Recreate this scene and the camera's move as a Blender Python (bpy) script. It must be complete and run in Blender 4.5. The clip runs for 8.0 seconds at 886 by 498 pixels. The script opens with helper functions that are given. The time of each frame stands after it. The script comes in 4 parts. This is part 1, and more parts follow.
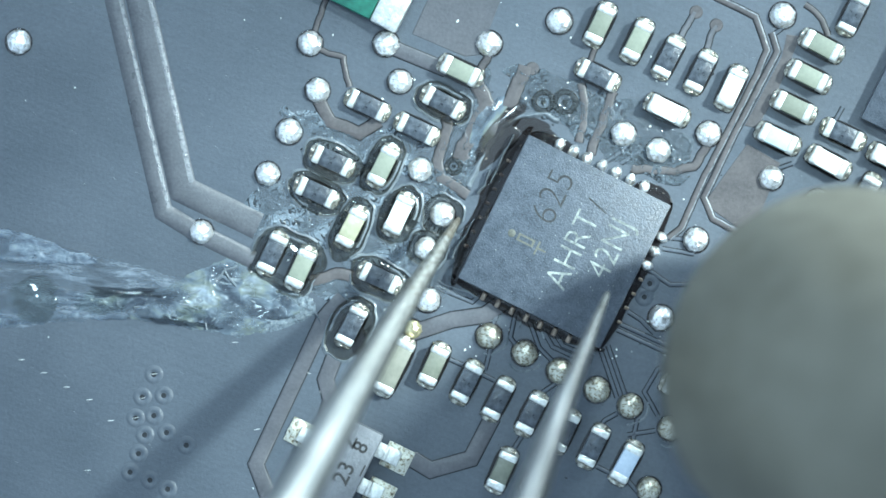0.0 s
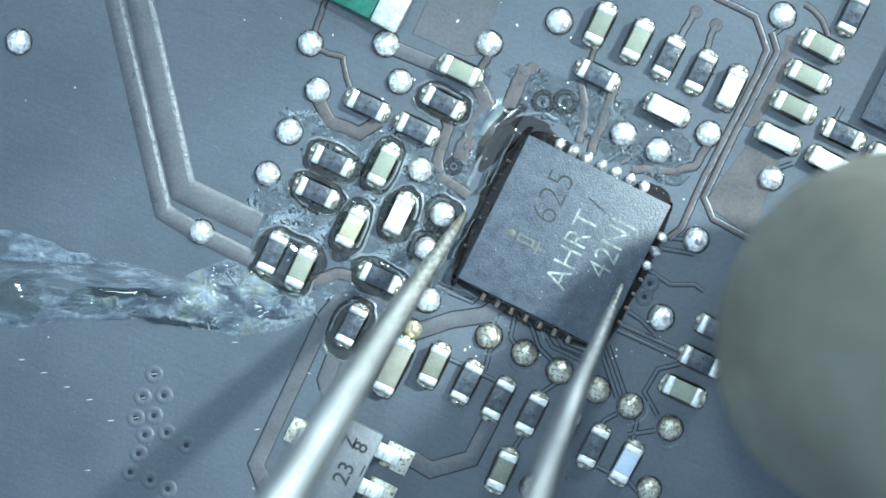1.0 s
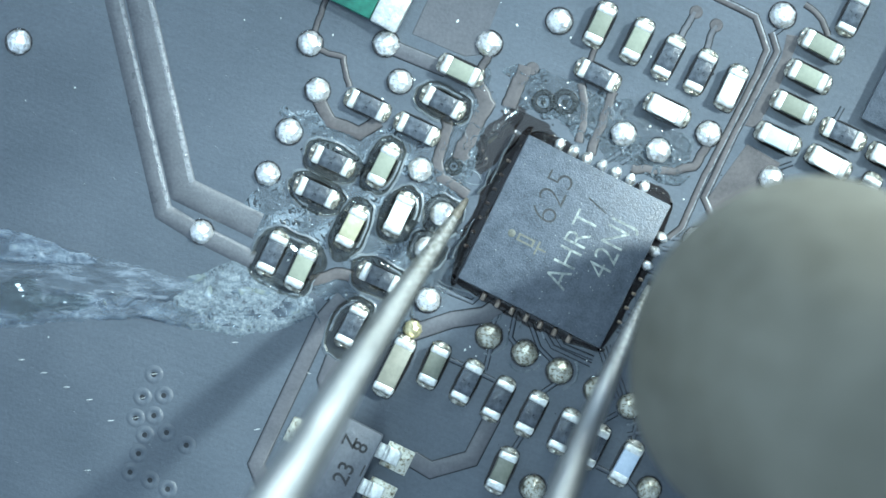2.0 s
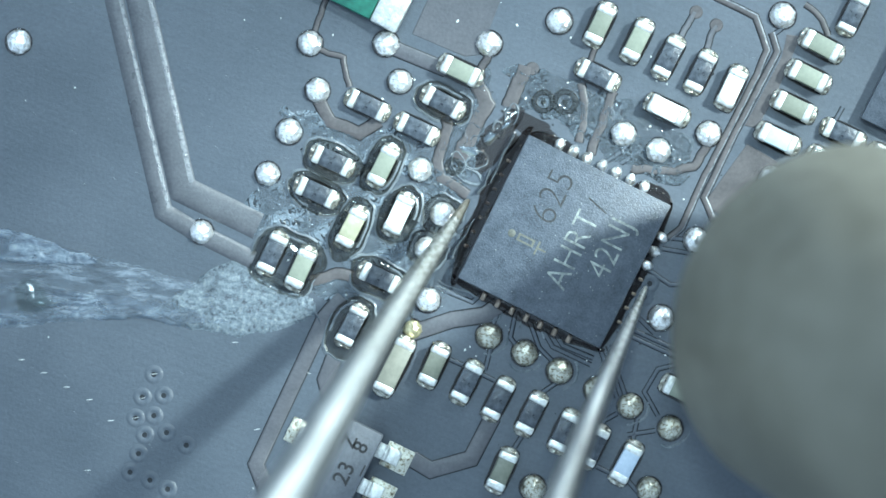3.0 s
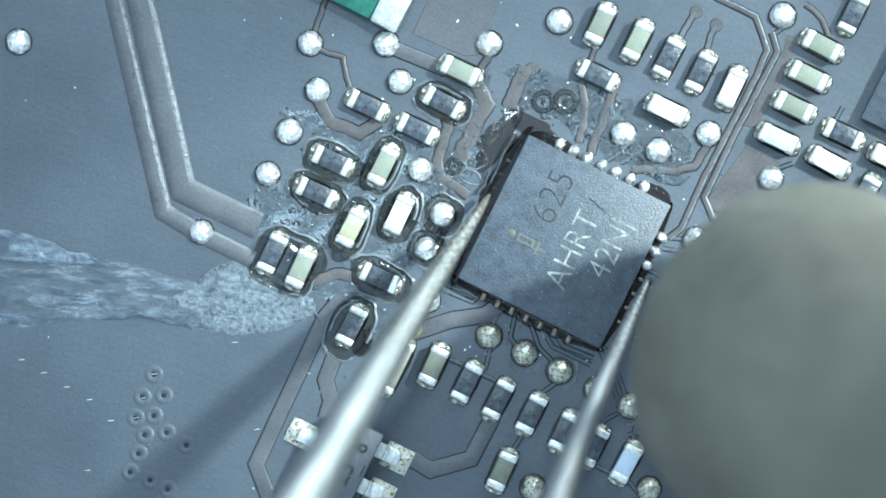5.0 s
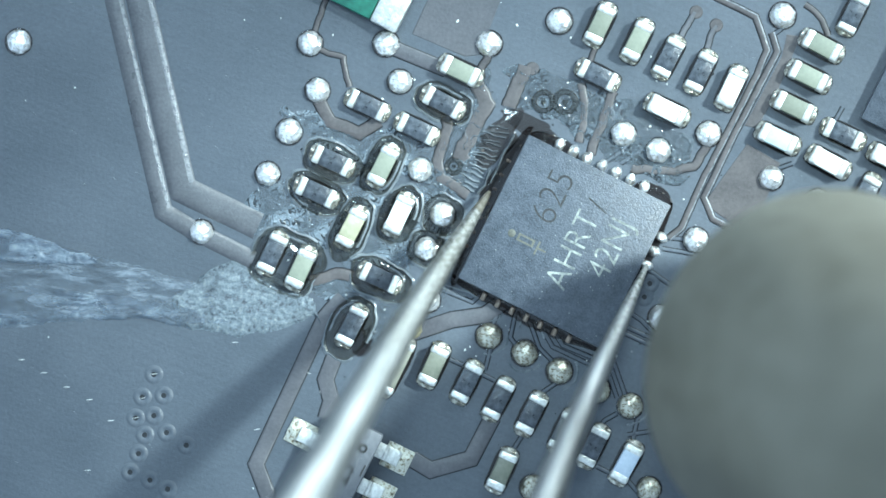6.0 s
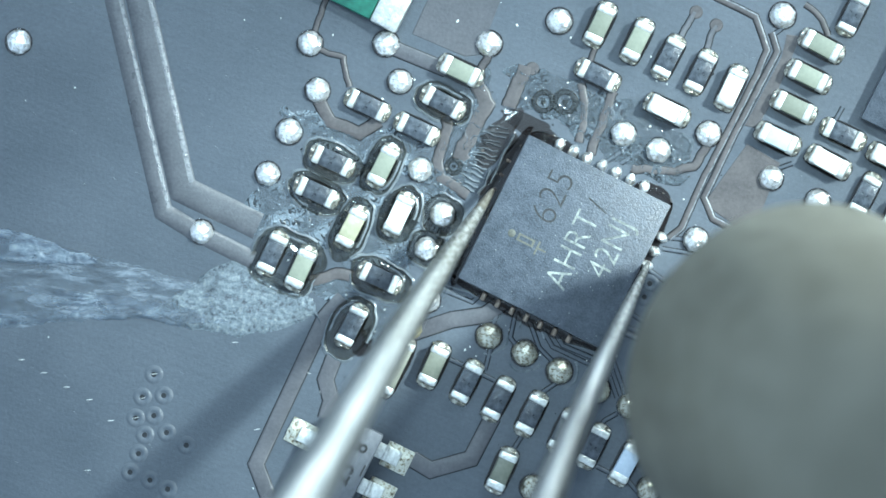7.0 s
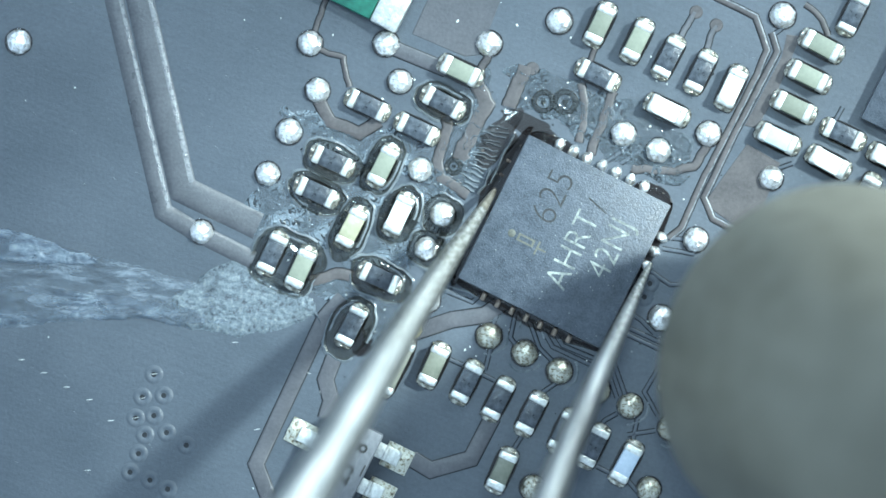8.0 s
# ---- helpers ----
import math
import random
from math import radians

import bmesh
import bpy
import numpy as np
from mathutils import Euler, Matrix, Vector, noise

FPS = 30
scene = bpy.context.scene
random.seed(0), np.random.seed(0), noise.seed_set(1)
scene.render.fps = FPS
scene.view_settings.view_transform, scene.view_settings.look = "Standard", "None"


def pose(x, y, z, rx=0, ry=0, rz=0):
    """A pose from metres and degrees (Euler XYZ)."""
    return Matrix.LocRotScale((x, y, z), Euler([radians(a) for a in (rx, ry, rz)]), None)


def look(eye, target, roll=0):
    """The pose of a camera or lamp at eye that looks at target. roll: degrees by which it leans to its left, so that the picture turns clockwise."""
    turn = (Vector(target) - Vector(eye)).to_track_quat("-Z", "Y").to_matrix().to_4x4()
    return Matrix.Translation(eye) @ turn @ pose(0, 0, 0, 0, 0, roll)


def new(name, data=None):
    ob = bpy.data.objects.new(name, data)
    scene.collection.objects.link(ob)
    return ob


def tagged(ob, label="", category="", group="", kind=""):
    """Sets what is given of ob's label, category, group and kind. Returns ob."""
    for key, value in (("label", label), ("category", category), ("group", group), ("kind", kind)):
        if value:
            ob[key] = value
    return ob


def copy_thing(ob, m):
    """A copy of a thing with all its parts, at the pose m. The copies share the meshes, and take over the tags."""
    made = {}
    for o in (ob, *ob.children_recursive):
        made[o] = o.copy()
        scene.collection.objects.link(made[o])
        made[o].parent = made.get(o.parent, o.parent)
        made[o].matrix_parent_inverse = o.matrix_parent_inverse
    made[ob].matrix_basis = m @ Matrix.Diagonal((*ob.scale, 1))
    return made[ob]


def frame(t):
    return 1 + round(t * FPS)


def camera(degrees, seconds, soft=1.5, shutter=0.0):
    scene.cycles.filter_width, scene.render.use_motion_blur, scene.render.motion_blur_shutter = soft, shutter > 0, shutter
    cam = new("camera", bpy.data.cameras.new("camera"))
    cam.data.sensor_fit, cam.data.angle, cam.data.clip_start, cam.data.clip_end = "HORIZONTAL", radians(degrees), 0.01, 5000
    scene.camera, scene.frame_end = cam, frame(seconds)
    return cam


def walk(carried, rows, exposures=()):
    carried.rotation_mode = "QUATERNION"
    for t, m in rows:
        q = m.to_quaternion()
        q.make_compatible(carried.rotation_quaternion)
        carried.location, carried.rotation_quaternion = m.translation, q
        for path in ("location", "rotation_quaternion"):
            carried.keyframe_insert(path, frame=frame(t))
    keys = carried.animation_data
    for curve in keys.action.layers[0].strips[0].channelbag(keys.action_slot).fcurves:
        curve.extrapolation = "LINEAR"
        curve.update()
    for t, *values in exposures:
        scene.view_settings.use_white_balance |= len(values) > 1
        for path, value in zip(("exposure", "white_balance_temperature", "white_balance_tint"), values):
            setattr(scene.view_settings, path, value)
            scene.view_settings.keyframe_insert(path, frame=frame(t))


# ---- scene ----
# A black laptop circuit board under a stereo microscope: lengths below are in millimetres unless said otherwise.
MM = 0.001
HEIGHT = 0.150          # lens above the board, metres
cam = camera(8.541, 8.0, soft=1.5, shutter=0.3)
cam.data.dof.use_dof = True
cam.data.dof.focus_distance = HEIGHT - 0.0004
cam.data.dof.aperture_fstop = 31.0
EYE = pose(0, 0, HEIGHT)
walk(cam, [(0.0, EYE), (8.0, EYE)])

# ---------------------------------------------------------------- light
world = bpy.data.worlds.new("workshop")
scene.world = world
world.use_nodes = True
back = world.node_tree.nodes["Background"]
back.inputs["Color"].default_value = (0.468, 0.675, 0.892, 1)
back.inputs["Strength"].default_value = 1.58


def gooseneck_led(energy, eye, target, cone, radius):
    """One arm of the twin gooseneck lamp."""
    lamp = bpy.data.lights.new("gooseneck_led", "SPOT")
    lamp.energy, lamp.color = energy, (0.745, 0.92, 0.95)
    lamp.spot_size, lamp.spot_blend, lamp.shadow_soft_size = radians(cone), 0.75, radius
    new("gooseneck_led", lamp).matrix_world = look(eye, target)


gooseneck_led(3.3, (0.1045, 0.0396, 0.1131), (0.0028, -0.0011, 0), 8.2, 0.0055)
gooseneck_led(2.75, (0.0660, 0.1247, 0.0751), (0.0028, -0.0011, 0), 8.5, 0.0200)

coaxial = bpy.data.lights.new("microscope_illuminator", "SPOT")
coaxial.energy, coaxial.color = 2.60, (0.62, 0.88, 1.0)
coaxial.spot_size, coaxial.spot_blend, coaxial.shadow_soft_size = radians(8.8), 0.9, 0.028
new("microscope_illuminator", coaxial).matrix_world = look((-0.006, 0.041, HEIGHT + 0.012), (0.0030, -0.0014, 0))


# ---------------------------------------------------------------- materials
def material(name):
    m = bpy.data.materials.new(name)
    m.use_nodes = True
    t = m.node_tree
    return m, t.nodes, t.links, t.nodes["Principled BSDF"]


def noise_node(n, l, scale, detail=4.0, stretch=None, turn=0.0, rough=0.55, wring=0.0):
    c = n.new("ShaderNodeTexCoord")
    tex = n.new("ShaderNodeTexNoise")
    tex.inputs["Scale"].default_value = scale
    tex.inputs["Detail"].default_value = detail
    tex.inputs["Roughness"].default_value = rough
    tex.inputs["Distortion"].default_value = wring
    if stretch:
        mp = n.new("ShaderNodeMapping")
        mp.vector_type = "TEXTURE"
        mp.inputs["Rotation"].default_value = (0, 0, radians(turn))
        mp.inputs["Scale"].default_value = [1 / k for k in stretch]
        l.new(c.outputs["Object"], mp.inputs["Vector"])
        l.new(mp.outputs["Vector"], tex.inputs["Vector"])
    else:
        l.new(c.outputs["Object"], tex.inputs["Vector"])
    return tex.outputs["Fac"]


def ramp(n, l, fac, stops):
    r = n.new("ShaderNodeValToRGB")
    e = r.color_ramp.elements
    while len(e) < len(stops):
        e.new(0.5)
    for s, (p, c) in zip(e, stops):
        s.position, s.color = p, (*c, 1)
    l.new(fac, r.inputs["Fac"])
    return r.outputs["Color"]


def bump(n, l, b, height, strength, depth, base=None):
    k = n.new("ShaderNodeBump")
    k.inputs["Strength"].default_value = strength
    k.inputs["Distance"].default_value = depth
    l.new(height, k.inputs["Height"])
    if base:
        l.new(base, k.inputs["Normal"])
    l.new(k.outputs["Normal"], b.inputs["Normal"])
    return k.outputs["Normal"]


def surface(name, dark, light, rough, metal=0.0, grain=6000.0, relief=0.3, depth=2e-5, blotch=500.0, spec=0.5, coat=0.0, vary=0.0):
    """Two scales of colour variation (grain and blotches), with relief and uneven gloss."""
    m, n, l, b = material(name)
    fine = noise_node(n, l, grain, 5)
    big = noise_node(n, l, blotch, 3)
    mix = n.new("ShaderNodeMath")
    mix.operation = "ADD"
    l.new(fine, mix.inputs[0])
    l.new(big, mix.inputs[1])
    half = n.new("ShaderNodeMath")
    half.operation = "MULTIPLY"
    half.inputs[1].default_value = 0.5
    l.new(mix.outputs[0], half.inputs[0])
    col = ramp(n, l, half.outputs[0], [(0.36, dark), (0.64, light)])
    if vary:
        info = n.new("ShaderNodeObjectInfo")
        hsv = n.new("ShaderNodeHueSaturation")
        rng = n.new("ShaderNodeMapRange")
        rng.inputs["To Min"].default_value, rng.inputs["To Max"].default_value = 1 - vary, 1 + vary
        l.new(info.outputs["Random"], rng.inputs["Value"])
        l.new(rng.outputs["Result"], hsv.inputs["Value"])
        l.new(col, hsv.inputs["Color"])
        col = hsv.outputs["Color"]
    l.new(col, b.inputs["Base Color"])
    rr = n.new("ShaderNodeMapRange")
    rr.inputs["From Min"].default_value, rr.inputs["From Max"].default_value = 0.3, 0.7
    rr.inputs["To Min"].default_value, rr.inputs["To Max"].default_value = max(rough - 0.1, 0.02), rough + 0.1
    l.new(big, rr.inputs["Value"])
    l.new(rr.outputs["Result"], b.inputs["Roughness"])
    b.inputs["Metallic"].default_value = metal
    b.inputs["Specular IOR Level"].default_value = spec
    b.inputs["Coat Weight"].default_value = coat
    b.inputs["Coat Roughness"].default_value = 0.08
    if relief:
        bump(n, l, b, fine, relief, depth)
    return m


def board_material():
    """Satin black solder mask: fine orange peel, faint diagonal brush marks, dusty haze."""
    m, n, l, b = material("black_solder_mask")
    peel = noise_node(n, l, 12000, 6, rough=0.65)
    mottle = noise_node(n, l, 5000, 3, rough=0.6, wring=1.2)
    lines = noise_node(n, l, 1400, 5, (0.35, 7.0, 1.0), -22, 0.65)
    dust = noise_node(n, l, 260, 4)
    col = ramp(n, l, dust, [(0.35, (0.046, 0.058, 0.072)), (0.65, (0.066, 0.079, 0.095))])
    hsv = n.new("ShaderNodeHueSaturation")
    rng = n.new("ShaderNodeMapRange")
    rng.inputs["To Min"].default_value, rng.inputs["To Max"].default_value = 0.84, 1.16
    l.new(lines, rng.inputs["Value"])
    speck = n.new("ShaderNodeMapRange")
    speck.inputs["From Min"].default_value, speck.inputs["From Max"].default_value = 0.3, 0.7
    speck.inputs["To Min"].default_value, speck.inputs["To Max"].default_value = 0.84, 1.16
    l.new(noise_node(n, l, 9000, 6, rough=0.7), speck.inputs["Value"])
    both = n.new("ShaderNodeMath")
    both.operation = "MULTIPLY"
    l.new(rng.outputs["Result"], both.inputs[0])
    l.new(speck.outputs["Result"], both.inputs[1])
    l.new(both.outputs[0], hsv.inputs["Value"])
    l.new(col, hsv.inputs["Color"])
    l.new(hsv.outputs["Color"], b.inputs["Base Color"])
    l.new(ramp(n, l, mottle, [(0.35, (0.36, 0.36, 0.36)), (0.65, (0.46, 0.46, 0.46))]), b.inputs["Roughness"])
    first = bump(n, l, b, peel, 0.65, 1.3e-5)
    second = bump(n, l, b, mottle, 0.30, 0.8e-5, first)
    bump(n, l, b, lines, 0.22, 1.6e-5, second)
    return m


def flux_material(name, tint, gloss_rough=0.06, relief=0.2, scale=2500.0):
    """A clear resin film: light passes through, tinted, and the surface mirrors."""
    m, n, l, b = material(name)
    n.remove(b)
    out = n["Material Output"]
    clear = n.new("ShaderNodeBsdfTransparent")
    clear.inputs["Color"].default_value = (*tint, 1)
    gloss = n.new("ShaderNodeBsdfGlossy")
    gloss.inputs["Roughness"].default_value = gloss_rough
    fr = n.new("ShaderNodeLayerWeight")
    steep = n.new("ShaderNodeMath")
    steep.operation = "POWER"
    steep.inputs[1].default_value = 5.0
    l.new(fr.outputs["Facing"], steep.inputs[0])
    fac = n.new("ShaderNodeMapRange")
    fac.inputs["To Min"].default_value, fac.inputs["To Max"].default_value = 0.045, 1.0
    l.new(steep.outputs[0], fac.inputs["Value"])
    bp = n.new("ShaderNodeBump")
    bp.inputs["Strength"].default_value = relief
    bp.inputs["Distance"].default_value = 3e-5
    l.new(noise_node(n, l, scale, 3), bp.inputs["Height"])
    l.new(bp.outputs["Normal"], gloss.inputs["Normal"])
    l.new(bp.outputs["Normal"], fr.inputs["Normal"])
    mx = n.new("ShaderNodeMixShader")
    l.new(fac.outputs["Result"], mx.inputs["Fac"])
    l.new(clear.outputs[0], mx.inputs[1])
    l.new(gloss.outputs[0], mx.inputs[2])
    l.new(mx.outputs[0], out.inputs["Surface"])
    return m


def gel_material():
    """Milky half-melted flux: cloudy, blue-grey, wet on top, part of it see-through."""
    m, n, l, b = material("milky_flux_gel")
    broad = noise_node(n, l, 520, 4, (0.45, 1.0, 1.0), -6)
    fine = noise_node(n, l, 4200, 7, (0.45, 1.0, 1.0), -6, 0.7)
    col = ramp(n, l, fine, [(0.34, (0.05, 0.065, 0.085)), (0.50, (0.125, 0.16, 0.20)), (0.64, (0.23, 0.28, 0.32)), (0.76, (0.34, 0.37, 0.33))])
    l.new(col, b.inputs["Base Color"])
    b.inputs["Roughness"].default_value = 0.25
    l.new(ramp(n, l, broad, [(0.36, (0.12, 0.12, 0.12)), (0.56, (0.80, 0.80, 0.80))]), b.inputs["Alpha"])
    bump(n, l, b, fine, 1.0, 7e-5)
    return m


def thin_gel_material():
    """A nearly clear melted film with faint drawn-out streaks."""
    m, n, l, b = material("thin_flux_streaks")
    fine = noise_node(n, l, 3600, 6, (0.30, 1.2, 1.0), -5, 0.7)
    l.new(ramp(n, l, fine, [(0.34, (0.050, 0.064, 0.082)), (0.66, (0.18, 0.215, 0.25))]), b.inputs["Base Color"])
    l.new(ramp(n, l, fine, [(0.32, (0.22, 0.22, 0.22)), (0.62, (0.80, 0.80, 0.80))]), b.inputs["Alpha"])
    b.inputs["Roughness"].default_value = 0.28
    bump(n, l, b, fine, 0.6, 5e-5)
    return m


def wet_gel_material():
    """Gel that is just melting: blue-grey, cloudy in broad swirls, wet."""
    m, n, l, b = material("wet_flux_gel")
    swirl = noise_node(n, l, 1500, 3, (0.6, 1.0, 1.0), -10)
    l.new(ramp(n, l, swirl, [(0.36, (0.035, 0.046, 0.060)), (0.48, (0.11, 0.14, 0.165)), (0.56, (0.15, 0.175, 0.155)), (0.66, (0.27, 0.32, 0.36))]), b.inputs["Base Color"])
    l.new(ramp(n, l, noise_node(n, l, 1100, 3), [(0.34, (0.55, 0.55, 0.55)), (0.58, (0.95, 0.95, 0.95))]), b.inputs["Alpha"])
    b.inputs["Roughness"].default_value = 0.12
    bump(n, l, b, swirl, 0.8, 8e-5)
    return m


def grainy_material():
    """Resin dried to a fine grain: pale blue-grey crumbs, dark pits and a few beige grains."""
    m, n, l, b = material("grainy_dried_flux")
    fine = noise_node(n, l, 8000, 6, rough=0.72)
    patch = noise_node(n, l, 900, 4)
    col = ramp(n, l, fine, [(0.33, (0.020, 0.026, 0.034)), (0.44, (0.090, 0.115, 0.135)), (0.58, (0.155, 0.19, 0.21)), (0.74, (0.30, 0.32, 0.29))])
    l.new(col, b.inputs["Base Color"])
    b.inputs["Roughness"].default_value = 0.33
    l.new(ramp(n, l, patch, [(0.30, (0.45, 0.45, 0.45)), (0.50, (0.95, 0.95, 0.95))]), b.inputs["Alpha"])
    bump(n, l, b, fine, 1.0, 6e-5)
    return m


def froth_material(name, milk, cover):
    """Flux dried on the board: a web of pale cell walls with dark lips, fine wormy wrinkles between, over a thin dark
    film. The colour also holds the ridges' glints and shaded sides.
    """
    m, n, l, b = material(name)
    coord = n.new("ShaderNodeTexCoord")
    bend = n.new("ShaderNodeTexNoise")
    bend.inputs["Scale"].default_value, bend.inputs["Detail"].default_value = 2600, 3
    l.new(coord.outputs["Object"], bend.inputs["Vector"])
    push = n.new("ShaderNodeVectorMath")
    push.operation = "MULTIPLY_ADD"
    push.inputs[1].default_value = (0.00062, 0.00062, 0.0)
    l.new(bend.outputs["Color"], push.inputs[0])
    l.new(coord.outputs["Object"], push.inputs[2])
    cells = n.new("ShaderNodeTexVoronoi")
    cells.feature = "DISTANCE_TO_EDGE"
    cells.inputs["Scale"].default_value = 2900
    l.new(push.outputs["Vector"], cells.inputs["Vector"])
    worms = noise_node(n, l, 7800, 1.0, wring=0.6)
    base, dark, pale = [(0.058 * k, 0.071 * k, 0.081 * k) for k in (1 + 0.35 * milk, 0.30, 1.5 + 1.4 * milk)]
    walls = ramp(n, l, cells.outputs["Distance"], [(0.0, pale), (0.085, pale), (0.11, dark), (0.145, dark), (0.18, pale), (0.30, base), (0.55, base)])
    wrinkles = ramp(n, l, worms, [(0.40, (1.0, 1.0, 1.0)), (0.46, (1.7, 1.7, 1.7)), (0.50, (0.45, 0.45, 0.45)), (0.54, (1.0, 1.0, 1.0))])
    where = n.new("ShaderNodeMapRange")
    where.inputs["From Min"].default_value, where.inputs["From Max"].default_value = 0.42, 0.60
    l.new(noise_node(n, l, 1100, 2), where.inputs["Value"])
    mul = n.new("ShaderNodeMix")
    mul.data_type, mul.blend_type = "RGBA", "MULTIPLY"
    l.new(where.outputs["Result"], mul.inputs["Factor"])
    l.new(walls, mul.inputs["A"])
    l.new(wrinkles, mul.inputs["B"])
    l.new(mul.outputs["Result"], b.inputs["Base Color"])
    l.new(ramp(n, l, noise_node(n, l, 900, 3), [(0.36, (0.12, 0.12, 0.12)), (0.58, (cover, cover, cover))]), b.inputs["Alpha"])
    b.inputs["Roughness"].default_value = 0.12
    first = bump(n, l, b, ramp(n, l, cells.outputs["Distance"], [(0.0, (1, 1, 1)), (0.09, (0.8, 0.8, 0.8)), (0.15, (0, 0, 0))]), 0.6, 4e-5)
    bump(n, l, b, worms, 0.6, 3e-5, first)
    return m


def tweezer_steel(name, dark, light, stain_dark, stain_light, reach):
    """Brushed steel, heat-stained and grainy towards the tip, clean further up the arm."""
    m, n, l, b = material(name)
    fine = noise_node(n, l, 9500, 5)
    streak = noise_node(n, l, 2200, 4, (0.2, 3.0, 3.0))
    clean = ramp(n, l, streak, [(0.36, dark), (0.64, light)])
    stain = ramp(n, l, fine, [(0.36, stain_dark), (0.64, stain_light)])
    coord = n.new("ShaderNodeTexCoord")
    split = n.new("ShaderNodeSeparateXYZ")
    l.new(coord.outputs["Object"], split.inputs[0])
    along = n.new("ShaderNodeMapRange")
    along.inputs["From Min"].default_value, along.inputs["From Max"].default_value = 0.0, reach
    l.new(split.outputs["X"], along.inputs["Value"])
    ragged = n.new("ShaderNodeMath")
    ragged.operation = "MULTIPLY_ADD"
    ragged.inputs[1].default_value = 0.9
    l.new(noise_node(n, l, 900, 4), ragged.inputs[0])
    l.new(along.outputs["Result"], ragged.inputs[2])
    fac = n.new("ShaderNodeMapRange")
    fac.inputs["From Min"].default_value, fac.inputs["From Max"].default_value = 0.75, 1.35
    l.new(ragged.outputs[0], fac.inputs["Value"])
    mix = n.new("ShaderNodeMix")
    mix.data_type = "RGBA"
    l.new(fac.outputs["Result"], mix.inputs["Factor"])
    l.new(stain, mix.inputs["A"])
    l.new(clean, mix.inputs["B"])
    l.new(mix.outputs["Result"], b.inputs["Base Color"])
    b.inputs["Metallic"].default_value = 1.0
    b.inputs["Roughness"].default_value = 0.44
    first = bump(n, l, b, fine, 0.4, 1.4e-5)
    bump(n, l, b, streak, 0.25, 2e-5, first)
    return m


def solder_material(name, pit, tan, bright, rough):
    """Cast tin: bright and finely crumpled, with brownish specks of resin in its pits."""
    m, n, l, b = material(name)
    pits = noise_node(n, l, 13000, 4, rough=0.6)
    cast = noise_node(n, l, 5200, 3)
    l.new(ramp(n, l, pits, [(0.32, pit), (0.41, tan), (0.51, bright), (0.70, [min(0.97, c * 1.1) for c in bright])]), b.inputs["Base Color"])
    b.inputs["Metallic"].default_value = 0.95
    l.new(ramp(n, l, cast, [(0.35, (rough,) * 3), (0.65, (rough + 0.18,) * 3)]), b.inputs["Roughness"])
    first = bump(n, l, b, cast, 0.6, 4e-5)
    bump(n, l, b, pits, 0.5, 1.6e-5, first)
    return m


MASK = board_material()
FROTH = froth_material("flux_froth", 0.6, 0.92)
WETFROTH = froth_material("thin_wet_flux", 0.0, 0.75)
FILLET = surface("flux_stained_tin", (0.11, 0.088, 0.055), (0.68, 0.665, 0.59), 0.30, metal=0.9, grain=7000, relief=1.0, depth=6e-5, blotch=3200)
# Near-black: painted shade on trace flanks and via holes, and burnt crumbs.
EDGE = surface("shade_and_crumbs", (0.008, 0.009, 0.011), (0.020, 0.023, 0.027), 0.5, grain=7000, relief=0.2, depth=1e-5, spec=0.25)
COPPER = surface("masked_copper", (0.046, 0.041, 0.041), (0.080, 0.071, 0.070), 0.42, grain=12000, relief=0.5, depth=1.6e-5, blotch=1600)
PALECOPPER = surface("pale_masked_copper", (0.060, 0.062, 0.068), (0.098, 0.101, 0.109), 0.34, grain=12000, relief=0.5, depth=1.6e-5, blotch=1200)
MAUVE = surface("greyish_masked_copper", (0.052, 0.053, 0.059), (0.082, 0.082, 0.090), 0.40, grain=12000, relief=0.5, depth=1.6e-5, blotch=1200)
# Pale colour for painted flank highlights; the mask's scratches share it.
GLINT = surface("flank_glint_and_scratches", (0.075, 0.083, 0.093), (0.16, 0.17, 0.182), 0.30, grain=14000, relief=0.8, depth=2e-5, blotch=5000)
BENCH = surface("bench_mat", (0.03, 0.06, 0.07), (0.05, 0.09, 0.10), 0.8, grain=900, blotch=60)
SOLDER = solder_material("tin_solder", (0.48, 0.43, 0.36), (0.72, 0.69, 0.63), (0.90, 0.89, 0.86), 0.32)
# Darker copy of the solder: resin specks, plus shade on the lower bumps.
SPECKED = solder_material("specked_shaded_solder", (0.10, 0.08, 0.05), (0.31, 0.275, 0.20), (0.52, 0.51, 0.43), 0.38)
YELLOWTIN = surface("yellowed_tin", (0.34, 0.28, 0.14), (0.80, 0.72, 0.46), 0.36, metal=0.9, grain=9000, relief=0.7, depth=3e-5, blotch=5000)
DULLTIN = surface("matte_tin", (0.46, 0.46, 0.42), (0.82, 0.83, 0.79), 0.46, metal=0.9, grain=9000, relief=0.6, depth=2.2e-5, blotch=3200)
LEADTIN = surface("lead_tin", (0.13, 0.10, 0.075), (0.30, 0.245, 0.20), 0.45, metal=0.8, grain=9000, relief=0.4)
BEIGE = surface("beige_ceramic", (0.15, 0.165, 0.125), (0.20, 0.215, 0.165), 0.55, grain=8000, relief=0.2, depth=1e-5, blotch=1500, vary=0.15)
DULLED = surface("flux_dulled_ceramic", (0.10, 0.108, 0.080), (0.155, 0.160, 0.122), 0.42, grain=8000, relief=0.2, depth=1e-5, blotch=1500)
YELLOWISH = surface("fluxed_ceramic", (0.27, 0.26, 0.165), (0.36, 0.345, 0.245), 0.25, grain=5000, relief=0.2, blotch=1300)
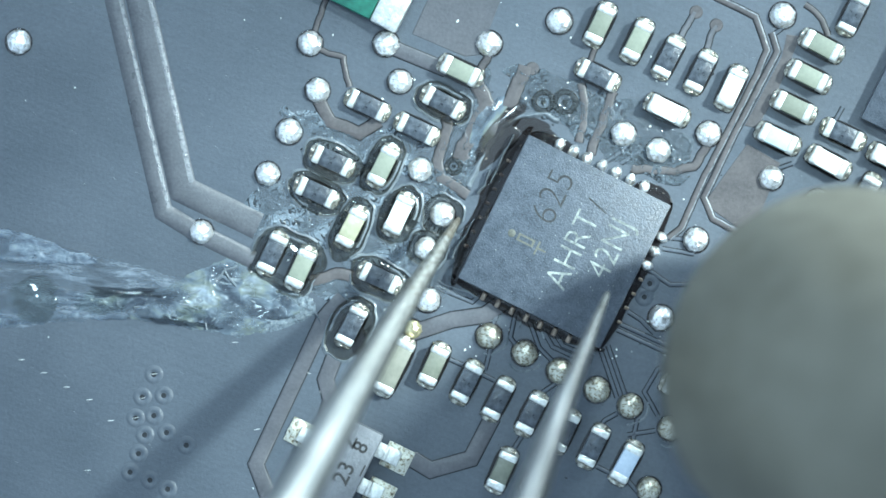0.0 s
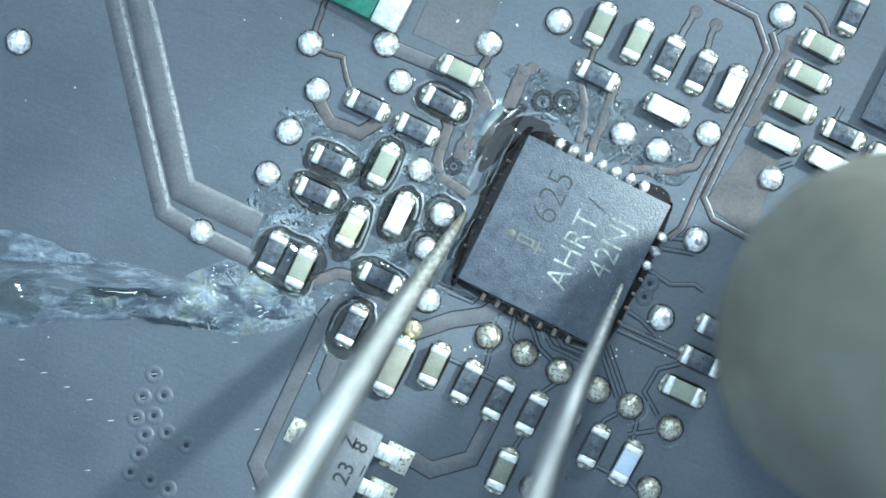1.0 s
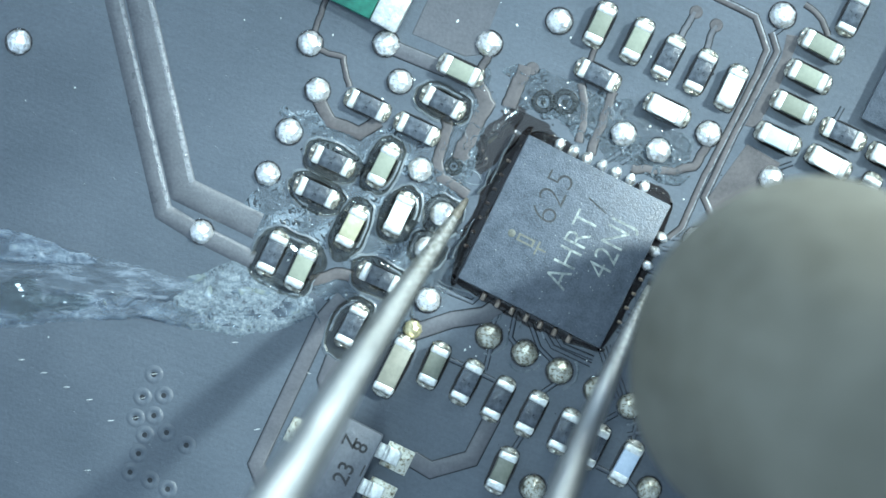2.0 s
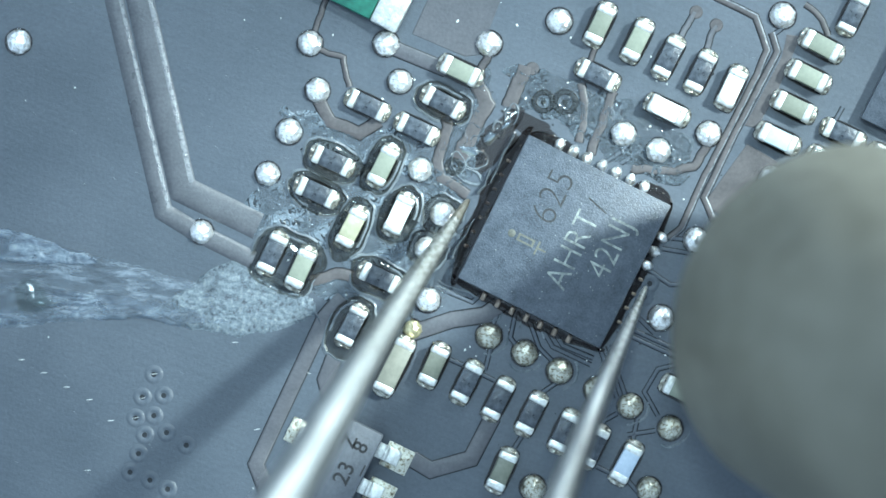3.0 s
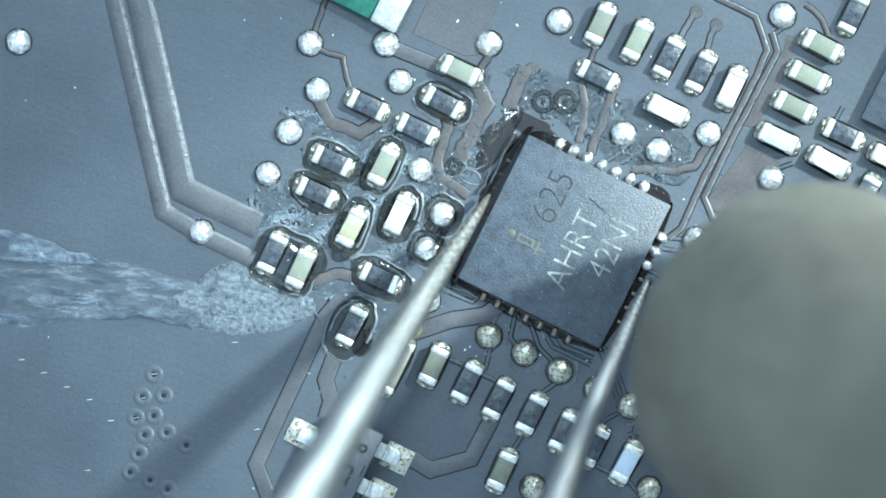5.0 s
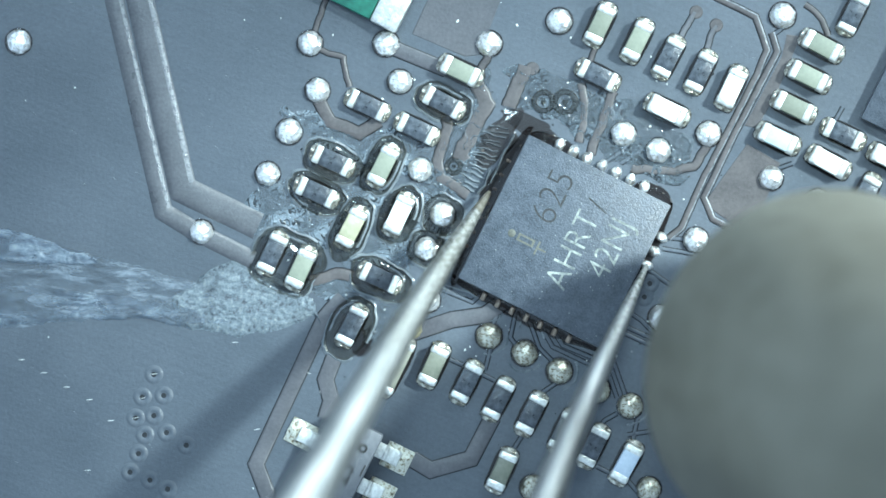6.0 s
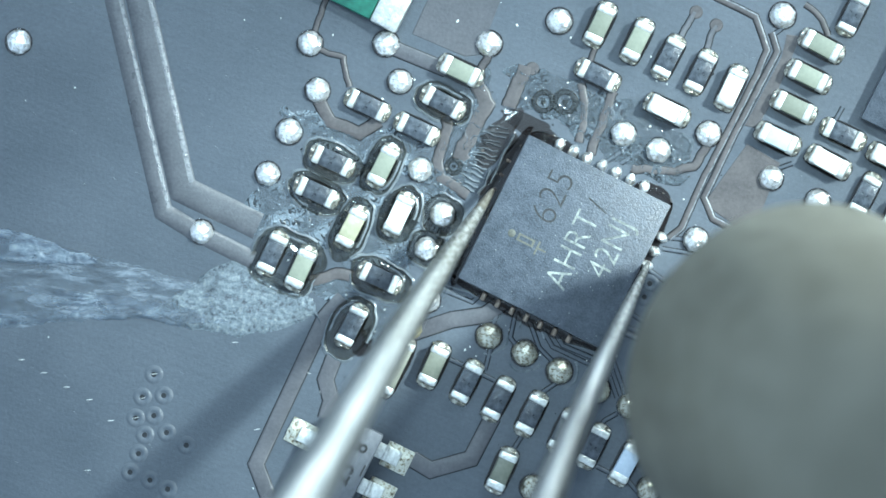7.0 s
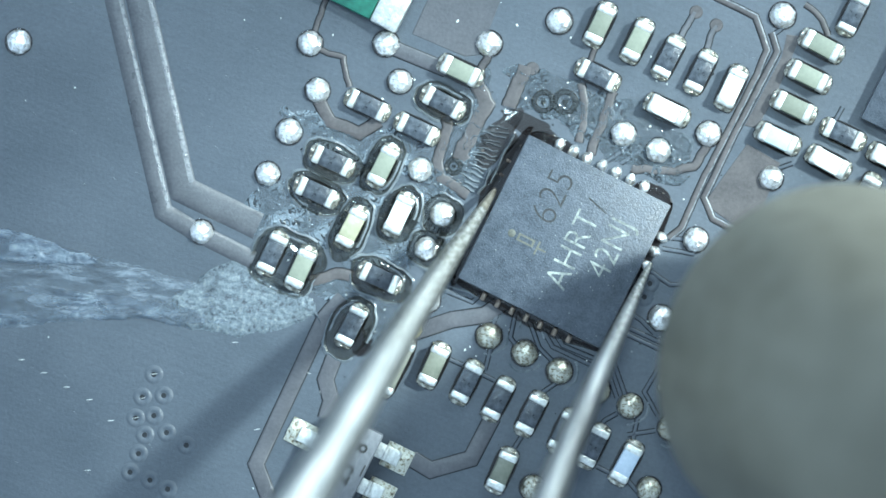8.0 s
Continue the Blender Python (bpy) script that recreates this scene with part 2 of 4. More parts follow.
DUSKY = surface("dusky_ceramic", (0.16, 0.16, 0.125), (0.23, 0.225, 0.18), 0.45, grain=6000, relief=0.2, blotch=1300)
PALE = surface("pale_ceramic", (0.58, 0.61, 0.56), (0.74, 0.76, 0.70), 0.45, grain=8000, relief=0.2, depth=1e-5, blotch=1500)
BLUISH = surface("bluish_ceramic", (0.34, 0.41, 0.49), (0.45, 0.53, 0.61), 0.4, grain=8000, relief=0.2, depth=1e-5, blotch=1500)
GREYBLUE = surface("grey_blue_ceramic", (0.30, 0.38, 0.39), (0.40, 0.48, 0.48), 0.45, grain=8000, relief=0.2, depth=1e-5, blotch=1500)
ALUMINA = surface("alumina", (0.50, 0.52, 0.50), (0.62, 0.64, 0.62), 0.5, grain=8000, relief=0.2, depth=1e-5)
GLAZE = surface("black_glaze", (0.020, 0.025, 0.032), (0.060, 0.073, 0.088), 0.36, grain=9500, relief=0.8, depth=2.4e-5, blotch=5200, vary=0.2)
EPOXY = surface("mould_compound", (0.026, 0.034, 0.045), (0.068, 0.082, 0.101), 0.42, grain=21000, relief=1.0, depth=1.5e-5, blotch=3200)
WORNEPOXY = surface("greyed_mould_compound", (0.085, 0.092, 0.102), (0.125, 0.135, 0.148), 0.5, grain=9000, relief=0.6, depth=2.6e-5, blotch=800)
ETCH = surface("laser_etch", (0.045, 0.053, 0.056), (0.33, 0.36, 0.32), 0.42, grain=6500, relief=0.9, depth=3e-5, blotch=1500)
ETCHDARK = surface("worn_laser_etch", (0.003, 0.003, 0.004), (0.03, 0.032, 0.03), 0.5, grain=9000, relief=0.6)
ETCHTAN = surface("tan_etch", (0.045, 0.048, 0.040), (0.11, 0.11, 0.085), 0.6, grain=14000, relief=0.5)
GREEN = surface("green_body", (0.004, 0.07, 0.05), (0.012, 0.15, 0.10), 0.4, grain=5000, relief=0.5, blotch=1200)
STEEL = tweezer_steel("stained_tweezer_steel", (0.34, 0.34, 0.32), (0.60, 0.60, 0.57), (0.175, 0.17, 0.145), (0.48, 0.47, 0.425), 0.0088)
# The right arm's copy is darker, for the nozzle's shade on it.
DIMSTEEL = tweezer_steel("shaded_tweezer_steel", (0.24, 0.24, 0.235), (0.52, 0.52, 0.50), (0.20, 0.195, 0.18), (0.48, 0.47, 0.44), 0.0045)
SCORCHED = surface("scorched_steel", (0.16, 0.13, 0.09), (0.42, 0.39, 0.32), 0.4, metal=0.9, grain=5000, relief=0.6)
NOZZLE = surface("oxidised_steel", (0.205, 0.190, 0.145), (0.325, 0.305, 0.245), 0.52, metal=0.5, grain=1300, relief=0.3, depth=6e-5, blotch=170)
SOOT = surface("sooty_bore", (0.02, 0.02, 0.02), (0.05, 0.05, 0.05), 0.8, metal=0.2)
FLUXPOOL = flux_material("flux_pool", (0.60, 0.59, 0.56), 0.05, 0.12, 4000.0)
FLUXBLACK = flux_material("burnt_flux", (0.52, 0.47, 0.44), 0.12, 0.10)
FLUXDARK = flux_material("dark_flux", (0.40, 0.35, 0.33), 0.05, 0.15)
FLUXLUMP = flux_material("clear_flux_gel", (0.74, 0.77, 0.76), 0.06, 0.3, 1200.0)
FLUXTRENCH = flux_material("shaded_trench_flux", (0.42, 0.45, 0.47), 0.08, 0.5, 2500.0)
RESIDUE = flux_material("resin_residue", (0.36, 0.31, 0.27), 0.12, 0.4, 6000.0)
GEL = gel_material()
GRAINY = grainy_material()
WETGEL = wet_gel_material()
THINGEL = thin_gel_material()
MILKY = surface("milky_resin", (0.065, 0.078, 0.09), (0.15, 0.17, 0.18), 0.25, grain=6000, relief=0.4)


# ---------------------------------------------------------------- mesh helpers
def finish(bm, name, mat, smooth=True):
    bmesh.ops.transform(bm, matrix=Matrix.Scale(MM, 4), verts=bm.verts)
    me = bpy.data.meshes.new(name)
    bm.to_mesh(me)
    bm.free()
    me.materials.append(mat)
    if smooth:
        me.polygons.foreach_set("use_smooth", [True] * len(me.polygons))
        me.set_sharp_from_angle(angle=radians(38))
    return me


def part(name, bm, mat, parent=None, label="", smooth=True):
    ob = new(name, finish(bm, name, mat, smooth))
    if parent:
        ob.parent = parent
    return tagged(ob, label)


def at(x, y, z=0.0, rz=0.0):
    return pose(x * MM, y * MM, z * MM, 0, 0, rz)


def thing(name, x, y, rz=0.0, z=0.0, label="", category="", group="", kind=""):
    ob = new(name)
    ob.empty_display_size = 0.001
    ob.matrix_basis = at(x, y, z, rz)
    return tagged(ob, label, category, group, kind)


def box(sx, sy, sz, x=0, y=0, z=0, bevel=0.03, segs=2):
    """A rounded box that stands on z."""
    bm = bmesh.new()
    bmesh.ops.create_cube(bm, size=1)
    bmesh.ops.scale(bm, vec=(sx, sy, sz), verts=bm.verts)
    if bevel:
        bmesh.ops.bevel(bm, geom=bm.edges[:], offset=bevel, segments=segs, affect="EDGES", profile=0.5)
    bmesh.ops.translate(bm, vec=(x, y, z + sz / 2), verts=bm.verts)
    return bm


def blob(rx, ry, rz, x=0, y=0, z=0, seed=0, rough=0.05, freq=4.0, detail=3, floor=-0.02):
    """An uneven drop, cut flat at the floor."""
    bm = bmesh.new()
    bmesh.ops.create_icosphere(bm, subdivisions=detail, radius=1)
    off = Vector((seed * 7.3, seed * 3.1, seed * 1.7))
    for v in bm.verts:
        k = 1 + rough * noise.noise(v.co * freq + off) + 0.5 * rough * noise.noise(v.co * freq * 2.7 + off)
        v.co = Vector((v.co.x * rx * k + x, v.co.y * ry * k + y, max(v.co.z * rz * k + z, floor)))
    return bm


def join(*bms):
    out = bmesh.new()
    for b in bms:
        me = bpy.data.meshes.new("tmp")
        b.to_mesh(me)
        out.from_mesh(me)
        b.free()
        bpy.data.meshes.remove(me)
    return out


def strip(points, width, height=0.034, slope=0.040, z=0.0):
    """A raised track along a line, with rounded flanks."""
    pts = [Vector((points[i], points[i + 1])) for i in range(0, len(points), 2)]
    bm = bmesh.new()
    rows = []
    h = width / 2
    k = min(slope, h * 0.8)
    half = ((h + 0.034, -0.004), (h - 0.004, height * 0.45), (h - k * 0.6, height * 0.88), (h - k, height))
    for i, p in enumerate(pts):
        a = (p - pts[i - 1]).normalized() if i else (pts[1] - p).normalized()
        b = (pts[i + 1] - p).normalized() if i < len(pts) - 1 else a
        t = (a + b).normalized()
        nrm = Vector((-t.y, t.x)) / max(t.dot(a), 0.5)
        rows.append([bm.verts.new((*(p + nrm * o), z + zz)) for o, zz in (*half, *[(-o, zz) for o, zz in half[::-1]])])
    for r, q in zip(rows, rows[1:]):
        for k in range(7):
            # Index 1: outer flanks, where traces get their shade as dark colour.
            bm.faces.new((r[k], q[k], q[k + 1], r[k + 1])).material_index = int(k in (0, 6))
    bm.faces.new(rows[0])
    bm.faces.new(rows[-1][::-1])
    bmesh.ops.recalc_face_normals(bm, faces=bm.faces)
    return bm


def slab(points, height=0.014, z=0.0, slope=0.03):
    """A flat copper area with sloping flanks."""
    pts = [Vector((points[i], points[i + 1])) for i in range(0, len(points), 2)]
    mid = sum(pts, Vector((0, 0))) / len(pts)
    bm = bmesh.new()
    top = [bm.verts.new((*p, z + height)) for p in pts]
    low = [bm.verts.new((*(p + (p - mid).normalized() * slope), z - 0.01)) for p in pts]
    bm.faces.new(top)
    for i in range(len(pts)):
        j = (i + 1) % len(pts)
        bm.faces.new((low[i], low[j], top[j], top[i]))
    bmesh.ops.recalc_face_normals(bm, faces=bm.faces)
    return bm


def disc(r, height=0.03, segs=24, hole=0.0, slope=0.03, x=0.0, y=0.0, z=0.0):
    """A low round pad, or a ring where it has a hole."""
    prof = [(r + slope, -0.01), (r, height)] + ([(hole, height), (max(hole - slope, 0.001), -0.01)] if hole else [(0.0005, height)])
    bm = bmesh.new()
    rows = [[bm.verts.new((x + math.cos(6.28319 * k / segs) * q, y + math.sin(6.28319 * k / segs) * q, z + h)) for k in range(segs)] for q, h in prof]
    for a, b in zip(rows, rows[1:]):
        for k in range(segs):
            j = (k + 1) % segs
            bm.faces.new((a[k], a[j], b[j], b[k]))
    return bm


def loft(sections, segs=20, power=2.0):
    """Sections (x, y, z, half width, half height) along x, closed at both ends."""
    bm = bmesh.new()
    rows = []
    for x, y, z, w, h in sections:
        row = []
        for k in range(segs):
            c, s = math.cos(6.28319 * k / segs), math.sin(6.28319 * k / segs)
            c, s = math.copysign(abs(c) ** (2 / power), c), math.copysign(abs(s) ** (2 / power), s)
            row.append(bm.verts.new((x, y + c * w, z + s * h)))
        rows.append(row)
    for a, b in zip(rows, rows[1:]):
        for k in range(segs):
            j = (k + 1) % segs
            bm.faces.new((a[k], a[j], b[j], b[k]))
    bm.faces.new(rows[0][::-1])
    bm.faces.new(rows[-1])
    bmesh.ops.recalc_face_normals(bm, faces=bm.faces)
    return bm


def film(rx, ry, seed, thick=0.020, cell=0.016, ridges=0.009, edge=0.35):
    """A wrinkled resin film: an uneven patch whose surface carries fine curling ridges and thins out at its rim."""
    bm = bmesh.new()
    nx, ny = int(2.6 * rx / cell), int(2.6 * ry / cell)
    off = Vector((seed * 5.7, seed * 2.3, 0.37 * seed))
    grid = {}
    for i in range(nx + 1):
        for j in range(ny + 1):
            x, y = (i / nx - 0.5) * 2.6 * rx, (j / ny - 0.5) * 2.6 * ry
            p = Vector((x, y, 0))
            rad = math.hypot(x / rx, y / ry) + edge * noise.noise(p * 1.3 + off) + 0.5 * edge * noise.noise(p * 3.7 + off)
            m = 1 - rad
            if m < -0.02:
                continue
            m = max(0.0, min(1.0, m / 0.25))
            warp = p + 0.14 * Vector((noise.noise(p * 4.5 + off), noise.noise(p * 4.5 - off), 0))
            line = math.exp(-(noise.noise(warp * 3.4 + off) / 0.085) ** 2)
            curl = math.exp(-(noise.noise(warp * 7.5 - off) / 0.16) ** 2)
            worn = max(0.0, min(1.0, 0.5 + 1.6 * noise.noise(p * 1.1 - off)))
            z = 0.008 + m * (0.6 * thick + ridges * (line + 0.3 * worn * curl))
            grid[i, j] = bm.verts.new((x, y, z if m else -0.005))
    for (i, j), v in list(grid.items()):
        q = [grid.get(k) for k in ((i, j), (i + 1, j), (i + 1, j + 1), (i, j + 1))]
        if all(q):
            bm.faces.new(q)
    for v in [v for v in bm.verts if not v.link_faces]:
        bm.verts.remove(v)
    return bm


def lettering(text, size, x, y, z, rz, mat, parent, name="marking", squeeze=1.0, weight=-0.015):
    """Marked characters as thin raised strokes."""
    cu = bpy.data.curves.new("lettering", "FONT")
    cu.body, cu.size, cu.extrude = text, size * MM, 0.002 * MM
    cu.offset = weight * MM
    cu.align_x, cu.align_y = "CENTER", "CENTER"
    tmp = bpy.data.objects.new("lettering", cu)
    me = bpy.data.meshes.new_from_object(tmp)
    bpy.data.objects.remove(tmp)
    me.transform(Matrix.Diagonal((squeeze, 1, 1, 1)))
    me.materials.clear()
    me.materials.append(mat)
    ob = new(name, me)
    ob.parent = parent
    ob.matrix_basis = at(x, y, z, rz)
    return ob


# ---------------------------------------------------------------- bench, board, copper
bench = new("bench", finish(box(1200, 700, 25, z=-26.02, bevel=3), "bench", BENCH))
tagged(bench, "dark teal rubber work mat under the board", "work mat", kind="structure")

board = new("circuit_board", finish(box(84, 60, 1.0, x=6, z=-1.0, bevel=0.05), "circuit_board", MASK))
tagged(board, "satin black printed circuit board with scratched solder mask", "circuit board", kind="structure")

A = -26.5   # the board's own two directions, degrees
B = 63.5


def wander(points, amount):
    """The same line in short steps, with an uneven run."""
    out = []
    for i in range(0, len(points) - 2, 2):
        a, b = Vector(points[i:i + 2]), Vector(points[i + 2:i + 4])
        n = max(2, int((b - a).length / 0.11))
        for k in range(n):
            q = a.lerp(b, (k + (0.15 if k else 0)) / n)
            out += [q.x + amount * noise.noise(Vector((q.x * 4, q.y * 4, 1))), q.y + amount * noise.noise(Vector((q.x * 4, q.y * 4, 7)))]
    return out + list(points[-2:])


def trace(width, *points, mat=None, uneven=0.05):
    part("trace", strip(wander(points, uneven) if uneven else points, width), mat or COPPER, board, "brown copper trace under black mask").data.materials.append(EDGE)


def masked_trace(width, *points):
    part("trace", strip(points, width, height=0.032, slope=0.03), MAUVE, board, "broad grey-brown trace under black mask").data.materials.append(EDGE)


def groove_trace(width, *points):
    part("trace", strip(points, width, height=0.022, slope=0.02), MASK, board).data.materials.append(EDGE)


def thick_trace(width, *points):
    """A broad, thick run of copper; a highlight is coloured onto the flank of its long straight."""
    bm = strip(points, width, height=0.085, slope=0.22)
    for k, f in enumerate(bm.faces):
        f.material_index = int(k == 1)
    part("trace", bm, PALECOPPER, board, "broad pale copper trace with a highlight coloured on one flank").data.materials.append(GLINT)


def glint_trace(width, *points):
    """A trace with a highlight put into the colour of one flank."""
    bm = strip(wander(points, 0.012), width)
    for k, f in enumerate(bm.faces):
        f.material_index = 2 if k % 7 in (1, 2) and len(f.verts) == 4 else f.material_index
    run = part("trace", bm, COPPER, board, "brown copper trace with a highlight coloured on one flank")
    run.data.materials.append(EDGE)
    run.data.materials.append(GLINT)


def copper_area(*points, mat=None):
    part("copper_area", slab(points), mat or COPPER, board, "broad brown copper area under black mask")


def via(x, y, r=0.2):
    ring = part("via", disc(r, 0.022, 24, hole=r * 0.58, slope=r * 0.3), MASK, board)
    ring.matrix_basis = at(x, y)
    # A low near-black disc stands in for the shade inside the hole.
    part("via_hole", disc(r * 0.30, 0.006, 16, slope=0.02), EDGE, ring, "dark disc for the shaded hole")


def pit(x, y, rz):
    # A sliver of bright tin is put where a pit glints.
    part("pit_glint", blob(0.085, 0.009, 0.010, detail=2), DULLTIN, board, "short bright sliver for the glint at a pit").matrix_basis = at(x, y, 0.002, rz)


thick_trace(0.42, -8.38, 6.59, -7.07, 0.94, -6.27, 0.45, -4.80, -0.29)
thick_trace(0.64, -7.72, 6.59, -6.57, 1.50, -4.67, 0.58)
trace(0.12, -2.94, 6.39, -3.13, 5.80, -3.26, 5.44)
trace(0.12, -3.13, 5.04, -2.54, 4.84, -2.36, 4.10)
trace(0.31, -3.16, 3.79, -2.86, 3.21, -2.10, 2.93, -1.60, 3.24)
trace(0.36, -1.23, 5.07, 0.09, 4.53, mat=MAUVE, uneven=0)
copper_area(-0.31, 6.44, 1.50, 6.44, 0.92, 4.92, 0.55, 4.88, -0.77, 5.44, mat=MAUVE)
copper_area(8.69, 5.41, 9.03, 5.36, 8.46, 4.01, 7.94, 3.07, 7.63, 3.13, 8.57, 4.87)
trace(0.18, 1.20, 4.99, 0.91, 4.47)
trace(0.37, 0.83, 4.21, 1.10, 3.64, 0.43, 2.39, 0.54, 2.21)
trace(0.26, 0.07, 3.39, 0.13, 3.04, -0.16, 2.24, -0.04, 1.79, 0.63, 1.36)
trace(0.12, 3.83, 5.10, 3.69, 4.70)
trace(0.20, 3.49, 4.19, 3.61, 3.44, 3.43, 2.70)
trace(0.22, 4.31, 4.01, 3.74, 2.41)
trace(0.14, 6.40, 5.99, 6.09, 5.56, 5.89, 5.19, mat=PALECOPPER)
trace(0.14, 6.91, 5.66, 6.77, 5.36, 6.60, 4.90, mat=PALECOPPER)
glint_trace(0.155, 6.83, 6.41, 7.91, 5.87, 8.20, 5.04, 7.94, 4.41, 6.50, 1.59, 6.03, 0.53, 5.71, 0.27)
glint_trace(0.155, 8.31, 5.47, 8.46, 4.99, 7.37, 2.90, 6.60, 1.30, 6.83, 0.76, 8.23, 0.01)
trace(0.13, 9.16, 6.19, 9.43, 6.01, 9.60, 5.79, 9.74, 5.39)
trace(0.20, 6.74, 2.70, 6.34, 2.07, 5.66, 1.96, 4.77, 2.04)
trace(0.38, -2.54, -1.21, -2.99, -1.73, -4.73, -5.44, -4.31, -6.56, mat=MAUVE, uneven=0)
masked_trace(0.40, -2.74, -2.70, -2.97, -3.30, -2.83, -3.84, -2.97, -4.30)
trace(0.28, -3.37, -0.84, -2.57, -0.61, -2.06, -0.76)
masked_trace(0.40, -0.80, -2.13, 0.23, -1.79, 1.06, -1.67, 1.51, -1.36)
masked_trace(0.40, -0.80, -5.30, -0.31, -5.59, 0.71, -5.30, 1.26, -4.24)
copper_area(7.69, 2.64, 8.51, 2.16, 7.80, 0.30, 6.83, 0.99, 6.69, 1.27)
trace(0.36, 2.09, 4.61, 1.83, 4.01, 1.66, 3.59)
for pts in ((0.97, -1.13, 0.74, -1.34, 0.23, -1.13, -0.06, -1.01), (1.43, -1.49, 1.26, -1.91), (1.83, -1.64, 1.70, -2.24, 1.86, -2.44),
            (2.20, -1.84, 2.43, -2.49, 2.77, -2.84), (2.51, -2.01, 2.77, -2.47, 3.74, -2.93), (2.87, -2.19, 3.03, -2.44, 3.80, -2.76),
            (4.17, -2.44, 4.63, -3.76), (4.00, -2.59, 4.40, -3.76), (4.49, -1.90, 6.00, -2.59), (4.40, -2.04, 5.89, -2.73),
            (6.00, -2.90, 5.43, -3.04, 5.09, -3.61, 5.43, -4.21), (4.40, -4.16, 4.09, -4.33, 3.83, -4.64), (4.91, -4.30, 4.77, -4.99),
            (0.17, -2.79, 0.49, -2.93), (0.97, -3.16, 1.31, -3.33), (2.49, -3.64, 2.86, -3.39), (2.03, -4.67, 1.74, -5.13),
            (5.20, -0.53, 5.74, -0.90, 6.37, -0.90, 6.59, -1.07), (4.69, -1.59, 5.00, -1.79, 5.34, -2.13), (5.60, 0.30, 6.09, 0.24),
            (5.54, 0.01, 6.03, -0.07, 6.34, -0.13), (4.66, -4.70, 5.37, -4.59), (3.89, -5.50, 4.29, -5.70), (4.66, -5.84, 4.91, -6.13),
            (-0.63, 2.47, -0.46, 2.73), (4.49, 2.16, 4.94, 2.44, 5.23, 2.47), (4.16, 2.23, 4.51, 2.47, 4.91, 2.87),
            (8.59, 5.59, 8.34, 5.41), (9.91, 3.24, 10.11, 3.59), (6.94, -3.06, 7.37, -3.36, 7.63, -3.99), (8.83, 2.16, 8.40, 2.01), (1.06, -3.06, 1.20, -2.53)):
    groove_trace(0.09, *pts)
for pts in ((6.40, 5.99), (6.91, 5.66), (2.26, 4.56)):
    part("via_pad", disc(0.15), COPPER, board).matrix_basis = at(*pts)
for x, y in ((-7.31, -3.17), (-7.60, -3.74), (-7.06, -3.70), (-7.77, -4.27), (-7.31, -4.21), (-7.54, -4.70), (-6.99, -4.64), (-6.49, -4.96),
             (-7.70, -5.17), (-7.91, -5.64), (-7.41, -5.84), (-6.96, -6.07)):
    via(x, y)
via(2.54, 3.73, 0.27)
via(3.09, 3.71, 0.30)
via(5.23, -0.87, 0.20)
via(5.09, -1.21, 0.20)
for x, y, r in ((-10.66, -2.80, 6), (-10.09, -3.13, 4), (-9.51, -3.49, 3), (-8.94, -3.81, 5), (-8.40, -4.34, 6), (-8.99, -5.60, 8), (-7.31, -3.16, 8), (-5.26, -2.36, 3),
                (-7.60, -3.77, 10), (-7.77, -4.27, 10), (-3.41, -3.13, -20), (-3.09, -3.64, -65), (-4.70, -4.56, 12), (-4.01, -4.14, 10)):
    pit(x, y, r)


# ---------------------------------------------------------------- small chips
def fillet(sign, half, seed):
    return blob(0.13, 0.245, 0.20, x=sign * half, z=0.02, seed=seed, rough=0.24, freq=3.2, detail=4)


def pool(rx, ry, tall, seed, wild=0.35, flat=4):
    """A low smooth dome of liquid with a wandering outline."""
    bm = bmesh.new()
    segs, rows = 64, []
    for k in range(13):
        u = k / 12
        row = []
        for q in range(segs):
            c, sn = math.cos(6.28319 * q / segs), math.sin(6.28319 * q / segs)
            d = 1 + wild * (noise.noise(Vector((c * 1.2, sn * 1.2, seed * 3.1))) + 0.5 * noise.noise(Vector((c * 2.9, sn * 2.9, seed * 1.7)))) * u
            row.append(bm.verts.new((c * rx * d * max(u, 0.01), sn * ry * d * max(u, 0.01), tall * (1 - u ** flat) - 0.004)))
        rows.append(row)
    bm.faces.new(rows[0])
    for p, q in zip(rows, rows[1:]):
        for k in range(segs):
            j = (k + 1) % segs
            bm.faces.new((p[k], q[k], q[j], p[j]))
    return bm


def rim(rx, ry, seed):
    """A thin, uneven lip of dried resin round a footprint."""
    bm = bmesh.new()
    segs, rows = 40, []
    for f, z in ((0.5, 0.018), (0.86, 0.020), (1.0, -0.003)):
        row = []
        for q in range(segs):
            c, sn = math.cos(6.28319 * q / segs), math.sin(6.28319 * q / segs)
            d = (abs(c) ** 4 + abs(sn) ** 4) ** -0.25 * (1 + 0.06 * noise.noise(Vector((c * 2.5, sn * 2.5, seed))))
            row.append(bm.verts.new((c * d * rx * f, sn * d * ry * f, z)))
        rows.append(row)
    for p, q in zip(rows, rows[1:]):
        for k in range(segs):
            j = (k + 1) % segs
            bm.faces.new((p[k], q[k], q[j], p[j]))
    return bm


